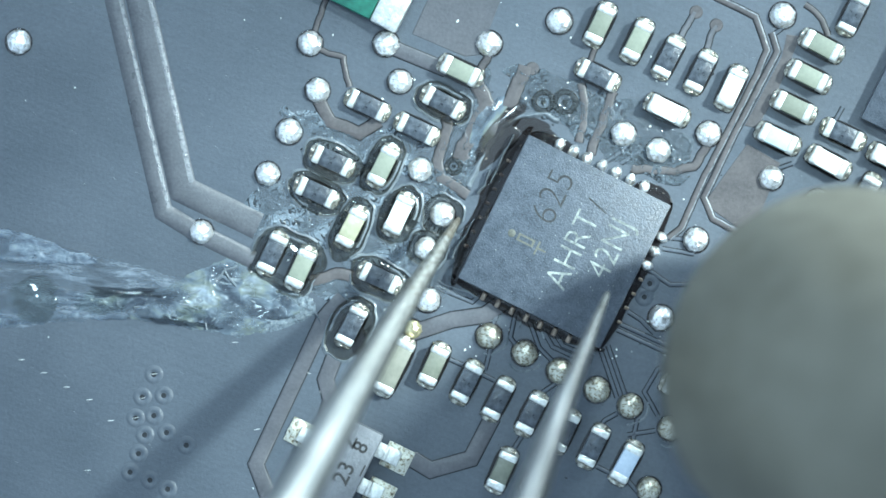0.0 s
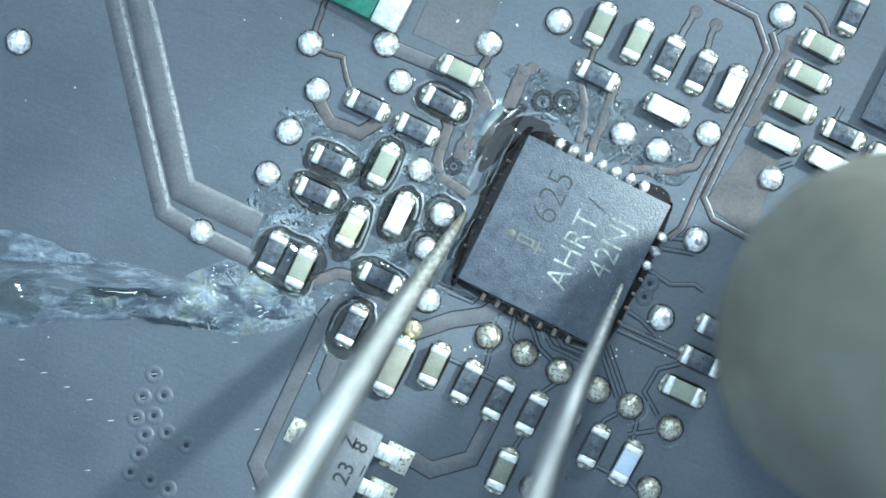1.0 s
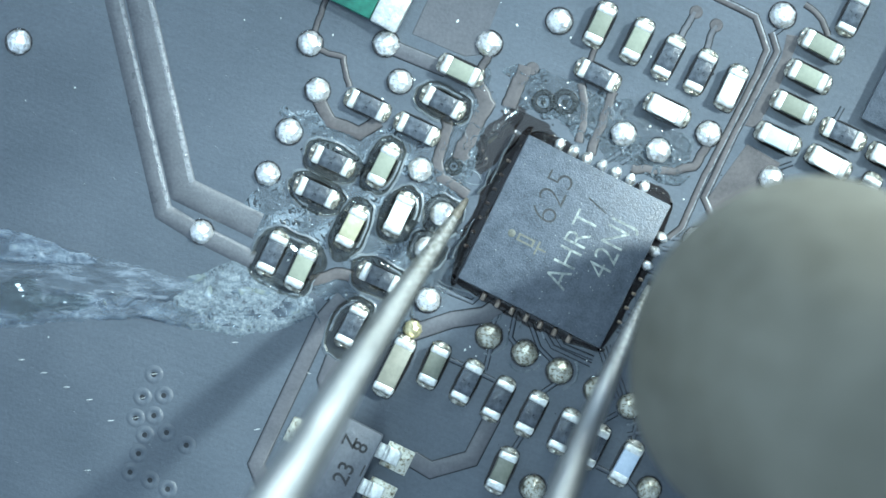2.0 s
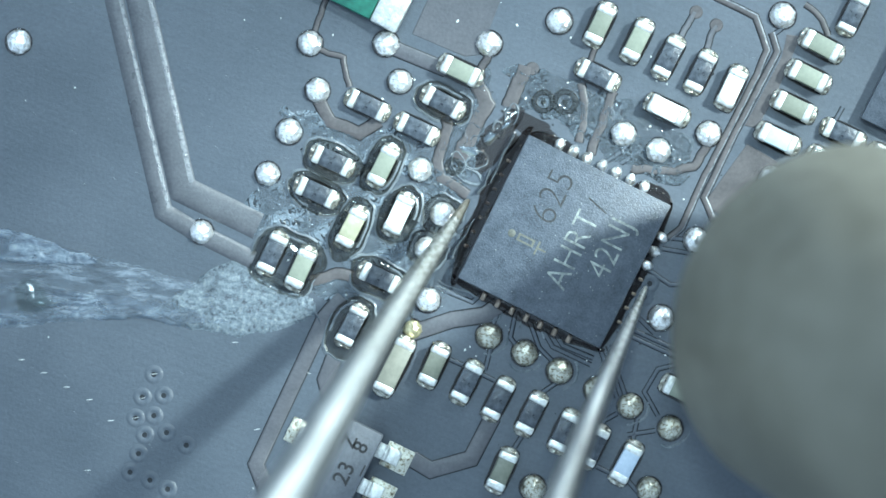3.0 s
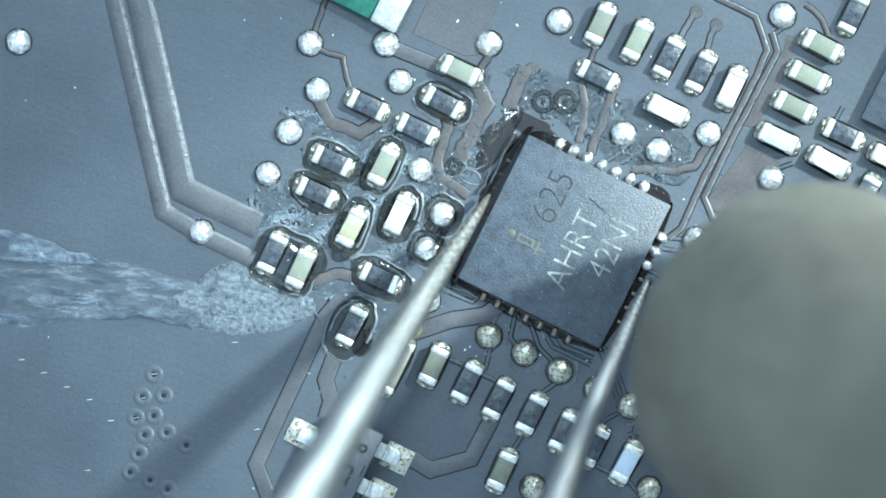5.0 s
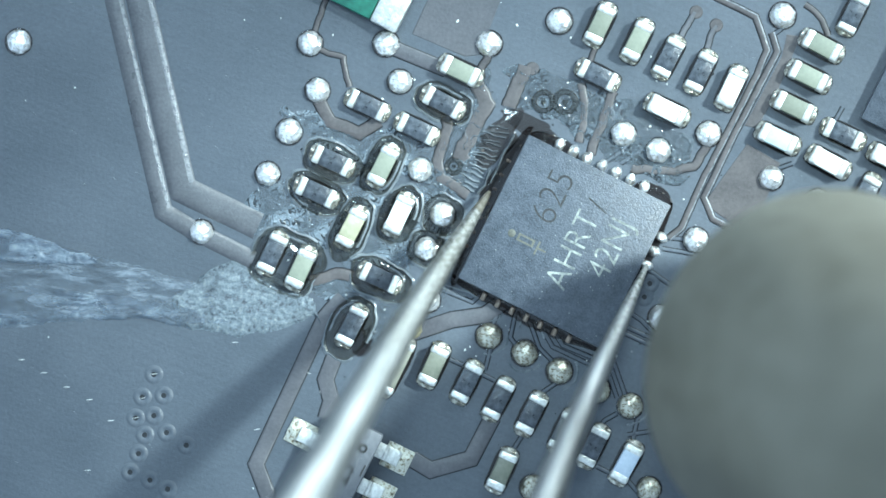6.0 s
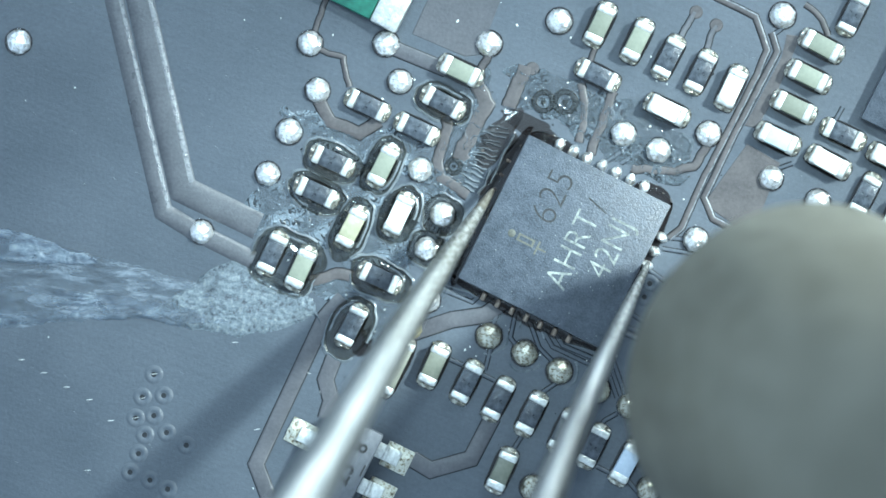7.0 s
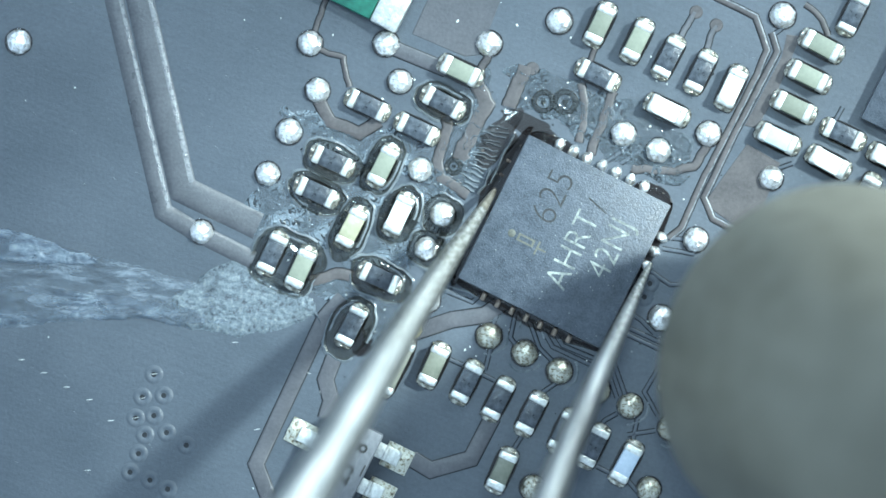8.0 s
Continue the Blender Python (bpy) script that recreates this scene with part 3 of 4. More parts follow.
def resistor(name, x, y, rz, label):
    ob = thing(name, x, y, rz, label=label, category="resistor", group="chip resistors on the board")
    part("flux_rim", rim(0.63, 0.30, 1), RESIDUE, ob, "brown resin rim")
    part("body", box(0.94, 0.44, 0.23, z=0.02, bevel=0.02), ALUMINA, ob, "pale ceramic edge")
    part("coating", box(0.60, 0.455, 0.05, z=0.228, bevel=0.022), GLAZE, ob, "black glaze")
    for s in (1, -1):
        part("terminal", box(0.19, 0.48, 0.28, x=s * 0.395, z=0.01, bevel=0.05, segs=3), DULLTIN, ob, "bright tinned end")
        part("solder_joint", fillet(s, 0.49, 2 + s), FILLET, ob, "solder fillet")
    return ob


def capacitor(name, x, y, rz, label, mat=BEIGE, length=0.95, width=0.47, tall=0.40, cap=0.23):
    ob = thing(name, x, y, rz, label=label, category="capacitor", group="chip capacitors on the board")
    part("flux_rim", rim(length / 2 + 0.17, width / 2 + 0.075, 2), RESIDUE, ob, "brown resin rim")
    part("body", box(length - 0.1, width - 0.02, tall, z=0.02, bevel=0.04), mat, ob)
    for s in (1, -1):
        part("terminal", box(cap, width + 0.02, tall + 0.02, x=s * (length / 2 - cap / 2 + 0.02), z=0.01, bevel=0.07, segs=3), DULLTIN, ob, "rounded tinned end")
        part("solder_joint", fillet(s, length / 2 + 0.02, 4 + s), FILLET, ob, "solder fillet")
    return ob


made = {}


def place(kind, x, y, rz, label):
    """One chip of a kind; the first is built, the rest are copies."""
    rz += random.uniform(-2, 2)
    if kind in made:
        ob = copy_thing(made[kind], at(x, y, 0, rz))
        return tagged(ob, label)
    if kind == "R":
        made[kind] = resistor("chip_resistor", x, y, rz, label)
    else:
        mat = {"C": BEIGE, "D": DULLED, "W": PALE, "Y": YELLOWISH, "U": BLUISH, "P": GREYBLUE}[kind]
        made[kind] = capacitor("chip_capacitor", x, y, rz, label, mat)
    return made[kind]


RL = "small black chip resistor with bright tinned ends"
RF = "small black chip resistor sitting in glossy melted flux"
CL = "small beige ceramic chip capacitor with tinned ends"
CF = "small beige ceramic chip capacitor ringed by melted flux"
WL = "small pale ceramic chip capacitor with tinned ends"
for x, y, rz in ((-1.91, 3.63, A), (-0.66, 3.03, A), (0.60, -3.37, B), (1.40, -3.80, B), (2.23, -4.17, B), (3.80, -4.99, B), (3.06, -4.61, B),
                 (5.70, 4.84, B), (6.51, 4.47, B), (3.91, 4.39, A), (10.11, 2.90, A), (10.37, 5.94, B), (10.66, 1.36, B), (6.51, -2.84, A), (6.94, -2.07, A)):
    place("R", x, y, rz, RL)
for x, y, rz in ((0.00, 3.70, A), (-2.80, 2.23, A), (-3.20, 1.43, A), (-4.31, -0.11, B), (-1.60, -0.73, A), (-2.31, -1.94, B)):
    place("R", x, y, rz, RF)
for x, y, rz in ((0.44, 4.50, A), (6.06, -3.59, A), (3.97, 5.67, B), (4.91, 5.26, B), (9.57, 5.13, A),
                 (9.23, 4.36, A), (8.86, 3.59, A)):
    place("C", x, y, rz, CL)
for x, y in ((-0.23, -2.94), (1.49, -5.60)):
    place("D", x, y, B, "small beige ceramic chip capacitor dulled by a resin film")
for x, y, rz in ((-1.51, 2.10, B), (-3.59, -0.49, B)):
    place("C", x, y, rz, CF)
place("Y", -2.31, 0.54, B, "flux-stained yellowish chip capacitor ringed by melted flux")
for x, y, rz in ((7.29, 4.07, B), (5.66, 3.51, A), (9.74, 2.19, A), (11.30, 2.27, A), (11.37, 0.73, B)):
    place("W", x, y, rz, WL)
place("W", -1.11, 0.87, B, "small pale ceramic chip capacitor ringed by melted flux")
place("P", 8.46, 2.79, A, "small pale grey-blue ceramic chip capacitor with tinned ends")
place("U", 4.63, -5.41, B, "small bluish-white ceramic chip capacitor with tinned ends")
capacitor("chip_capacitor", -1.23, -2.96, B, "longer yellowish ceramic chip capacitor beside a solder bump", DUSKY, length=1.40, width=0.52)


# ---------------------------------------------------------------- solder bumps
bumps = {}


def solder_bump(x, y, r, specked):
    """A bump on a test pad: five castings of each kind, then copies of them turned about."""
    made = bumps.setdefault(specked, [])
    label = "round solder bump with brown resin specks and shade in its colour" if specked else "round bright solder bump on a test pad"
    k = len(made) % 5
    if len(made) < 5:
        ob = thing("solder_bump", x, y, label=label, category="solder bump", group="solder bumps on the board")
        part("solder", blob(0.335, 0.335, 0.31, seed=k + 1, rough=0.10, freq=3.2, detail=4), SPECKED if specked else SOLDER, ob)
        part("pad_rim", disc(0.365, 0.012, 28, hole=0.33, slope=0.03), FLUXDARK, ob, "dark resin rim")
    else:
        ob = copy_thing(made[k], at(x, y, 0, random.uniform(0, 360)))
    made.append(ob)
    ob.scale = (r / 0.34,) * 3


for x, y in ((-3.36, 5.20), (-1.44, 5.19), (-1.09, 4.23), (-3.17, 4.01), (-3.89, 2.97), (-4.43, 1.90), (-0.59, 2.01), (-0.01, 0.87), (-0.43, 0.01), (-0.39, -1.29),
             (-6.11, 0.43), (1.17, 5.19), (2.94, 5.76), (8.59, 5.90), (4.56, 2.91), (5.44, 2.49), (6.71, 2.91), (8.29, 1.79), (9.47, 1.19), (6.39, 0.23),
             (5.51, -1.74), (1.16, -2.20), (2.06, -2.63), (2.94, -3.09), (3.89, -3.56), (4.73, -3.97), (5.74, -4.53), (5.20, -6.07), (2.27, -6.04), (-10.73, 5.24)):
    # Bumps in the nozzle's shadow get the darker, specked tin.
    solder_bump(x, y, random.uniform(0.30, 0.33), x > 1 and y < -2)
yellow_bump = thing("solder_bump", -0.77, -2.03, label="small yellowed solder bump at a capacitor's end", category="solder bump", group="solder bumps on the board")
part("solder", blob(0.24, 0.24, 0.22, seed=9, rough=0.10, freq=3.2, detail=4), YELLOWTIN, yellow_bump)
part("pad_rim", disc(0.27, 0.012, 28, hole=0.23, slope=0.03), FLUXDARK, yellow_bump, "dark resin rim")


# ---------------------------------------------------------------- power chip
CHIP = 3.06, 0.19
power_chip = thing("power_chip", *CHIP, A, label="square black leadless chip with worn laser marking, flux at its edges", category="chip")
part("body", box(4.0, 4.02, 0.50, z=0.05, bevel=0.025), EPOXY, power_chip)
for side in range(4):
    for k in range(7):
        o = (k - 3) * 0.4
        bright = side == 1 or side == 0 and k > 3
        bm = box(0.22 if side == 3 else 0.13, 0.125 if side == 3 else 0.09, 0.17 if side == 3 else 0.13, x=2.15 if side == 3 else 2.16, y=o, z=0.0, bevel=0.035) if not bright else join(box(0.34, 0.20, 0.10, x=2.08, y=o, z=0.0, bevel=0.03), blob(0.17, 0.13, 0.16, x=2.14, y=o, z=0.06, seed=side * 7 + k, rough=0.3, detail=2))
        pin = part("lead", bm, SOLDER if bright else LEADTIN, power_chip, "solder-wetted lead" if bright else "dull lead in flux")
        pin.matrix_basis = pose(0, 0, 0, 0, 0, 90 * side)


def mark(text, size, x, y, mat, squeeze=1.0):
    """Marking on the chip's top, given by its place on the board."""
    v = power_chip.matrix_basis.inverted() @ Vector((x * MM, y * MM, 0))
    lettering(text, size, v.x / MM, v.y / MM, 0.552, 90, mat, power_chip, squeeze=squeeze, weight=-0.010 if text != "625" else -0.022)


mark("625", 1.0, 2.79, 1.31, ETCHDARK, 0.95)
mark("/", 0.86, 3.93, 1.07, ETCHDARK)
mark("AHRT", 0.88, 3.27, -0.03, ETCH, 0.91)
mark("42NJ", 0.88, 4.24, 0.01, ETCH, 0.90)
part("logo", join(disc(0.09, 0.004, 14, x=0, y=0), box(0.05, 0.46, 0.004, x=-0.075, y=-0.40, bevel=0), box(0.05, 0.46, 0.004, x=0.075, y=-0.40, bevel=0), box(0.10, 0.06, 0.004, x=0, y=-0.20, bevel=0),
                  box(0.10, 0.06, 0.004, x=0, y=-0.60, bevel=0), box(0.36, 0.05, 0.004, x=-0.05, y=-0.74, bevel=0), box(0.05, 0.22, 0.004, x=-0.05, y=-0.87, bevel=0)), ETCHTAN, power_chip,
     "plain tan logo shapes").matrix_basis = power_chip.matrix_basis.inverted() @ at(1.73, 0.40, 0.552, A + 90)


# ---------------------------------------------------------------- transistor
sot = thing("transistor", -2.71, -5.67, B, label="black moulded transistor with flat tinned leads and dark marking", category="transistor")
part("body", box(2.85, 1.32, 0.85, z=0.06, bevel=0.07), WORNEPOXY, sot)
for x, side in ((1.03, -1), (0.03, -1), (-0.97, -1), (0.50, 1)):
    lead = join(box(0.40, 0.30, 0.14, x=x, y=side * 0.76, z=0.30, bevel=0.04), box(0.40, 0.14, 0.40, x=x, y=side * 0.88, z=0.04, bevel=0.04),
                box(0.40, 0.42, 0.12, x=x, y=side * 1.08, z=0.05, bevel=0.04))
    part("lead", lead, DULLTIN, sot, "flat tinned lead")
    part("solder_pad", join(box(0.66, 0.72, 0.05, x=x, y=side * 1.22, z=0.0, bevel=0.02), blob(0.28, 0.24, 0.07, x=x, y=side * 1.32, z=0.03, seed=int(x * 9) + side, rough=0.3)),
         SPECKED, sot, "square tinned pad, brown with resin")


def mark_sot(text, size, x, y, rz=0.0):
    v = sot.matrix_basis.inverted() @ Vector((x * MM, y * MM, 0))
    lettering(text, size, v.x / MM, v.y / MM, 0.912, rz, ETCHDARK, sot, weight=0.006)


mark_sot("23", 0.58, -2.48, -5.64)
mark_sot("_", 0.58, -2.23, -5.47)
mark_sot("Z", 0.48, -2.34, -4.84)
mark_sot("8", 0.52, -2.06, -4.99)

# ---------------------------------------------------------------- parts at the rim
green_part = thing("green_component", -2.06, 6.73, A, label="green component with a broad white tinned terminal", category="component")
part("body", box(2.2, 1.7, 0.36, x=-0.5, y=0.1, z=0.05, bevel=0.06), GREEN, green_part)
part("terminal", box(0.75, 1.75, 0.44, x=0.98, y=0.1, z=0.02, bevel=0.08), DULLTIN, green_part, "broad white tinned terminal")

side_chip = thing("flat_chip", 12.01, 3.80, A, label="flat black chip at the far side", category="chip")
part("body", box(2.2, 2.2, 0.35, z=0.05, bevel=0.04), EPOXY, side_chip)

# ---------------------------------------------------------------- flux
def flux_ring(x, y, rz, rx=0.80, ry=0.50, seed=0, tall=0.20):
    """A concave meniscus of melted resin that climbs a chip's walls."""
    bm = bmesh.new()
    off = Vector((seed * 3.3, seed * 1.9, 0))
    segs, rows = 72, []
    for k in range(22):
        u = k / 21
        row = []
        for q in range(segs):
            c, sn = math.cos(6.28319 * q / segs), math.sin(6.28319 * q / segs)
            d = (abs(c) ** 2.8 + abs(sn) ** 2.8) ** (-1 / 2.8)
            w = 1 + 0.13 * noise.noise(Vector((c, sn, 0)) * 1.5 + off) + 0.05 * noise.noise(Vector((c, sn, 0)) * 4 + off)
            f = (0.40 + 0.60 * u) * (1 + (w - 1) * u)
            row.append(bm.verts.new((c * d * rx * f, sn * d * ry * f, tall * (1 - u) ** 1.6 + (0.040 if u < 0.95 else 0.040 * (1 - u) / 0.05) + 0.042 * math.exp(-((u - 0.87) / 0.05) ** 2) - 0.004)))
        rows.append(row)
    for p, q in zip(rows, rows[1:]):
        for k in range(segs):
            j = (k + 1) % segs
            bm.faces.new((p[k], q[k], q[j], p[j]))
    # Pale strips along the outline stand in for the meniscus's highlight.
    lips = []
    for first, count, u, wide in ((seed * 11, 30, 20, 0.040), (seed * 11 + 36, 24, 20, 0.030), (seed * 7 + 20, 20, 12, 0.022)):
        line = [rows[u][q % segs].co.copy() for q in range(first, first + count)]
        lips.append(strip([c for v in line for c in (v.x, v.y)], wide, height=0.034 if u > 15 else 0.02, slope=0.014, z=line[0].z - 0.012))
    ob = part("flux_pool", bm, FLUXPOOL)
    ob.matrix_basis = at(x, y, 0, rz)
    for lip in lips:
        part("lip", lip, MILKY, ob, "pale strip for the highlight on the rim")
    tagged(ob, "glossy clear pool of melted flux round a chip", "flux", "flux pools round the chips")


for i, (x, y, rz, rx, ry, tall) in enumerate(((-2.80, 2.20, A, 0.78, 0.48, 0.20), (-3.20, 1.40, A, 0.78, 0.48, 0.20), (-1.51, 2.10, B, 0.80, 0.46, 0.30),
                                              (-2.34, 0.49, B, 0.84, 0.46, 0.30), (-1.11, 0.86, B, 0.78, 0.50, 0.30), (-3.96, -0.33, B, 0.84, 0.92, 0.20),
                                              (-1.60, -0.76, A, 0.80, 0.50, 0.20), (-2.37, -1.99, B, 0.86, 0.54, 0.20), (0.00, 3.69, A, 0.76, 0.45, 0.20),
                                              (-0.01, 0.84, A, 0.52, 0.52, 0.09), (-0.40, -0.01, A, 0.52, 0.46, 0.09), (-0.23, 0.41, B, 0.60, 0.34, 0.05))):
    flux_ring(x, y, rz, rx, ry, i + 1, tall)


def flux_film(x, y, rz, rx, ry, seed, mat=FROTH, label="thin frothy film of melted flux on the board", **kw):
    ob = part("flux_film", film(rx, ry, seed, **kw), mat)
    ob.matrix_basis = at(x, y, 0, rz)
    tagged(ob, label, "flux", kind="stuff")


flux_film(-4.20, 0.99, 20, 0.95, 0.75, 1)
flux_film(-2.63, 2.80, A, 1.3, 0.40, 2)
flux_film(-2.06, 1.37, B, 1.3, 0.7, 3)
flux_film(-1.66, 0.01, 10, 1.1, 0.55, 4)
flux_film(0.30, 2.23, B, 1.4, 0.55, 5, WETFROTH, "thin wet film of clear flux on the board", ridges=0.026)
flux_film(0.77, 3.76, B, 0.8, 0.4, 6, WETFROTH, "thin wet film of clear flux on the board", ridges=0.026)
flux_film(2.80, 3.87, A, 1.2, 0.55, 7, WETFROTH, "thin wet film of clear flux on the board", ridges=0.026)
flux_film(4.80, 2.94, A, 1.6, 0.75, 8, WETFROTH, "thin wet film of clear flux on the board", ridges=0.026)
flux_film(-2.63, -1.13, A, 1.0, 0.45, 9)
flux_film(5.51, 2.16, A, 0.9, 0.4, 10, WETFROTH, "thin wet film of clear flux on the board", ridges=0.026)
flux_film(-0.70, 0.59, B, 1.5, 0.6, 11)
flux_film(-3.20, 0.59, 30, 1.1, 0.6, 12)
flux_film(-0.91, 2.44, A, 1.1, 0.5, 13)
flux_film(-1.34, -1.84, B, 0.9, 0.5, 14, WETFROTH, "thin wet film of clear flux on the board", ridges=0.026)
flux_film(3.73, 3.23, A, 0.8, 0.6, 15, WETFROTH, "thin wet film of clear flux on the board", ridges=0.026)
flux_film(0.09, -0.41, B, 1.0, 0.4, 16, WETFROTH, "thin wet film of clear flux on the board", ridges=0.026)



def flux_fillet(side, length, width, seed, shift=0.0, tall=0.30):
    """A wet dark band of flux along one side of the power chip, climbing its wall."""
    bm = bmesh.new()
    off = Vector((seed * 4.1, 0, 0))
    n, rows = 70, []
    for i in range(n + 1):
        y = (i / n - 0.5) * length
        end = math.sin(math.pi * (i + 0.4) / (n + 0.8)) ** 0.4
        w = width * end * (1 + 0.30 * noise.noise(Vector((y * 1.4, 0, 0)) + off) + 0.10 * noise.noise(Vector((y * 4, 0, 0)) + off))
        lift = tall * end * (0.8 + 0.5 * noise.noise(Vector((y * 2.2, 3, 0)) + off))
        row = []
        for k in range(25):
            u = k / 24
            wave = 0.014 * noise.noise(Vector((y * 3.1, u * 2.0, seed)) * 1.3)
            bend = 0.16 * noise.noise(Vector((y * 0.9, 5, 0)) + off)
            crest = 0.045 * math.exp(-((u - 0.50 - bend) / 0.09) ** 2) + 0.035 * math.exp(-((u - 0.82 - 0.6 * bend) / 0.06) ** 2)
            row.append(bm.verts.new((1.97 + w * u, y + shift, lift * (1 - u) ** 1.7 + (0.04 + wave + crest) * (1 - u ** 6) - 0.003)))
        rows.append(row)
    for a, b in zip(rows, rows[1:]):
        for k in range(24):
            bm.faces.new((a[k], a[k + 1], b[k + 1], b[k]))
    ob = part("flux_band", bm, FLUXDARK)
    ob.matrix_basis = power_chip.matrix_basis @ pose(0, 0, 0, 0, 0, 90 * side)
    tagged(ob, "dark wet band of flux along the chip's edge", "flux", "flux bands round the chip")


flux_fillet(2, 4.5, 0.46, 1)
flux_fillet(3, 4.3, 0.36, 2, tall=0.18)
flux_fillet(0, 4.2, 0.26, 4, tall=0.18)
flux_fillet(1, 1.4, 0.36, 3, shift=1.3, tall=0.10)
flux_fillet(1, 1.1, 0.36, 5, shift=-1.5, tall=0.10)


def smear(x0, x1, stops, middles, halves, deep, seed):
    """A long uneven smear of resin with folds along it, thin at its rim."""
    bm = bmesh.new()
    cell = 0.030
    grid = {}
    off = Vector((seed * 4.0, seed * 1.0, 0))
    for i in range(int((x1 - x0) / cell) + 1):
        for j in range(116):
            x, y = x0 + i * cell, -2.5 + j * cell
            p = Vector((x, y, 0))
            mid = np.interp(x, stops, middles)
            half = np.interp(x, stops, halves) + 0.10 * noise.noise(p * 1.1 + off) + 0.06 * noise.noise(p * 4 + off)
            m = 1 - abs(y - mid) / max(half, 0.01)
            if m < -0.05 or half < 0.03:
                continue
            m = max(0.0, min(1.0, m / 0.2))
            q = Vector((x * 0.5, y, 0)) + 0.30 * Vector((noise.noise(p * 1.7), noise.noise(p * 1.7 + Vector((9, 4, 0))), 0)) + off
            fold = 1 - abs(noise.noise(q * 1.9))
            fine = 1 - abs(noise.noise(q * 5.5 + Vector((3, 1, 0))))
            z = m * (0.018 + deep * (fold ** 3 + 0.8 * fine ** 3) + 0.010 * noise.noise(q * 13))
            grid[i, j] = bm.verts.new((x, y, z + 0.006 if m else -0.005))
    for (i, j) in list(grid):
        q = [grid.get(k) for k in ((i, j), (i + 1, j), (i + 1, j + 1), (i, j + 1))]
        if all(q):
            bm.faces.new(q)
    for v in [v for v in bm.verts if not v.link_faces]:
        bm.verts.remove(v)
    return bm


def flux_smear(label, mat, *shape):
    tagged(part("flux_smear", smear(*shape), mat), label, "flux", kind="stuff")


flux_smear("thin streaky film left where flux has melted", THINGEL, -12.6, -5.4, (-12.6, -11.2, -9.1, -7.5, -6.3, -5.4), (-0.75, -0.78, -0.95, -1.10, -1.28, -1.4), (1.28, 1.22, 0.85, 0.66, 0.45, 0.05), 0.022, 1)
flux_smear("milky streaked ridge of half-melted flux", GEL, -12.6, -5.4, (-12.6, -11.0, -9.2, -7.6, -6.4, -5.4), (-1.25, -1.40, -1.42, -1.50, -1.70, -1.85), (0.75, 0.52, 0.34, 0.28, 0.24, 0.05), 0.05, 2)
flux_smear("milky streaked patch of half-melted flux", GEL, -12.6, -8.6, (-12.6, -11.0, -9.8, -8.6), (0.05, 0.10, -0.12, -0.35), (0.55, 0.42, 0.26, 0.03), 0.05, 3)
flux_smear("pale grainy crust of dried flux on the board", GRAINY, -7.3, -3.2, (-7.3, -6.6, -5.9, -5.2, -4.5, -3.9, -3.2), (-1.55, -1.50, -1.32, -1.24, -1.36, -1.44, -1.5), (0.10, 0.46, 0.76, 0.98, 0.80, 0.58, 0.10), 0.030, 4)


wet_sheet = part("wet_flux_sheet", smear(-8.9, -3.6, (-8.9, -7.9, -6.9, -6.2, -5.4, -4.6, -3.6), (-1.30, -1.40, -1.42, -1.28, -1.22, -1.36, -1.5), (0.06, 0.34, 0.46, 0.74, 0.94, 0.74, 0.10), 0.055, 6), WETGEL)
tagged(wet_sheet, "smooth wet sheet of half-melted flux gel", "flux")
trenches = []
# Wet trenches; their dark tint stands in for the shade beside the crests.
for i, (x, y, rx, ry, rz) in enumerate(((-7.94, -1.14, 1.10, 0.17, -4), (-6.94, -1.76, 1.05, 0.15, -14))):
    trench = part("flux_trench_shade", pool(rx, ry, 0.045, 20 + i, wild=0.7, flat=2), FLUXTRENCH)
    trench.matrix_basis = at(x, y, 0.07, rz)
    trenches.append(tagged(trench, "long wet trench in the melting flux, its shade tinted dark", "flux", "wet pools in the melting flux"))
ridge = thing("flux_ridge", 0, 0, label="pale raised ridges of gel round a wet flux pool", category="flux")
for pts in ((-7.81, -1.46, -7.20, -1.37, -6.57, -1.39, -6.20, -1.56, -6.03, -1.79, -5.97, -2.04), (-6.69, -1.33, -6.27, -1.13, -5.80, -0.84, -5.54, -0.56, -5.20, -0.44), (-5.54, -0.47, -5.34, -0.84, -5.03, -1.16, -4.74, -1.36)):
    part("strand", strip(wander(pts, 0.07), 0.09, height=0.09, slope=0.05), MILKY, ridge)


def flux_lump(x, y, rx, ry, seed):
    ob = part("flux_lump", blob(rx, ry, 0.15, seed=seed, rough=0.16, freq=1.3, detail=4), FLUXLUMP)
    ob.matrix_basis = at(x, y)
    return tagged(ob, "glossy clear lump of melting flux gel", "flux", "melting flux lumps")


lumps = [flux_lump(-10.31, -1.27, 0.70, 0.60, 1), flux_lump(-8.49, -1.34, 0.90, 0.34, 2), flux_lump(-6.27, -1.63, 0.60, 0.20, 3)]


tagged(part("fibre", strip((-3.49, -1.50, -3.31, -1.56, -3.17, -1.70, -3.11, -1.87), 0.05, height=0.06, slope=0.02), GLAZE), "short dark fibre stuck in the flux", "fibre")


def flux_bubble(x, y, radius):
    bm = join(disc(radius, 0.075, 28, hole=radius * 0.72, slope=0.05), blob(radius * 0.25, radius * 0.25, 0.07, seed=2, detail=2))
    ob = part("flux_bubble", bm, FLUXPOOL)
    ob.matrix_basis = at(x, y)
    tagged(ob, "round glossy bubble in the flux over a via", "flux", "flux bubbles")


flux_bubble(2.54, 3.73, 0.27)
flux_bubble(3.09, 3.71, 0.30)
flux_bubble(0.27, 2.09, 0.20)

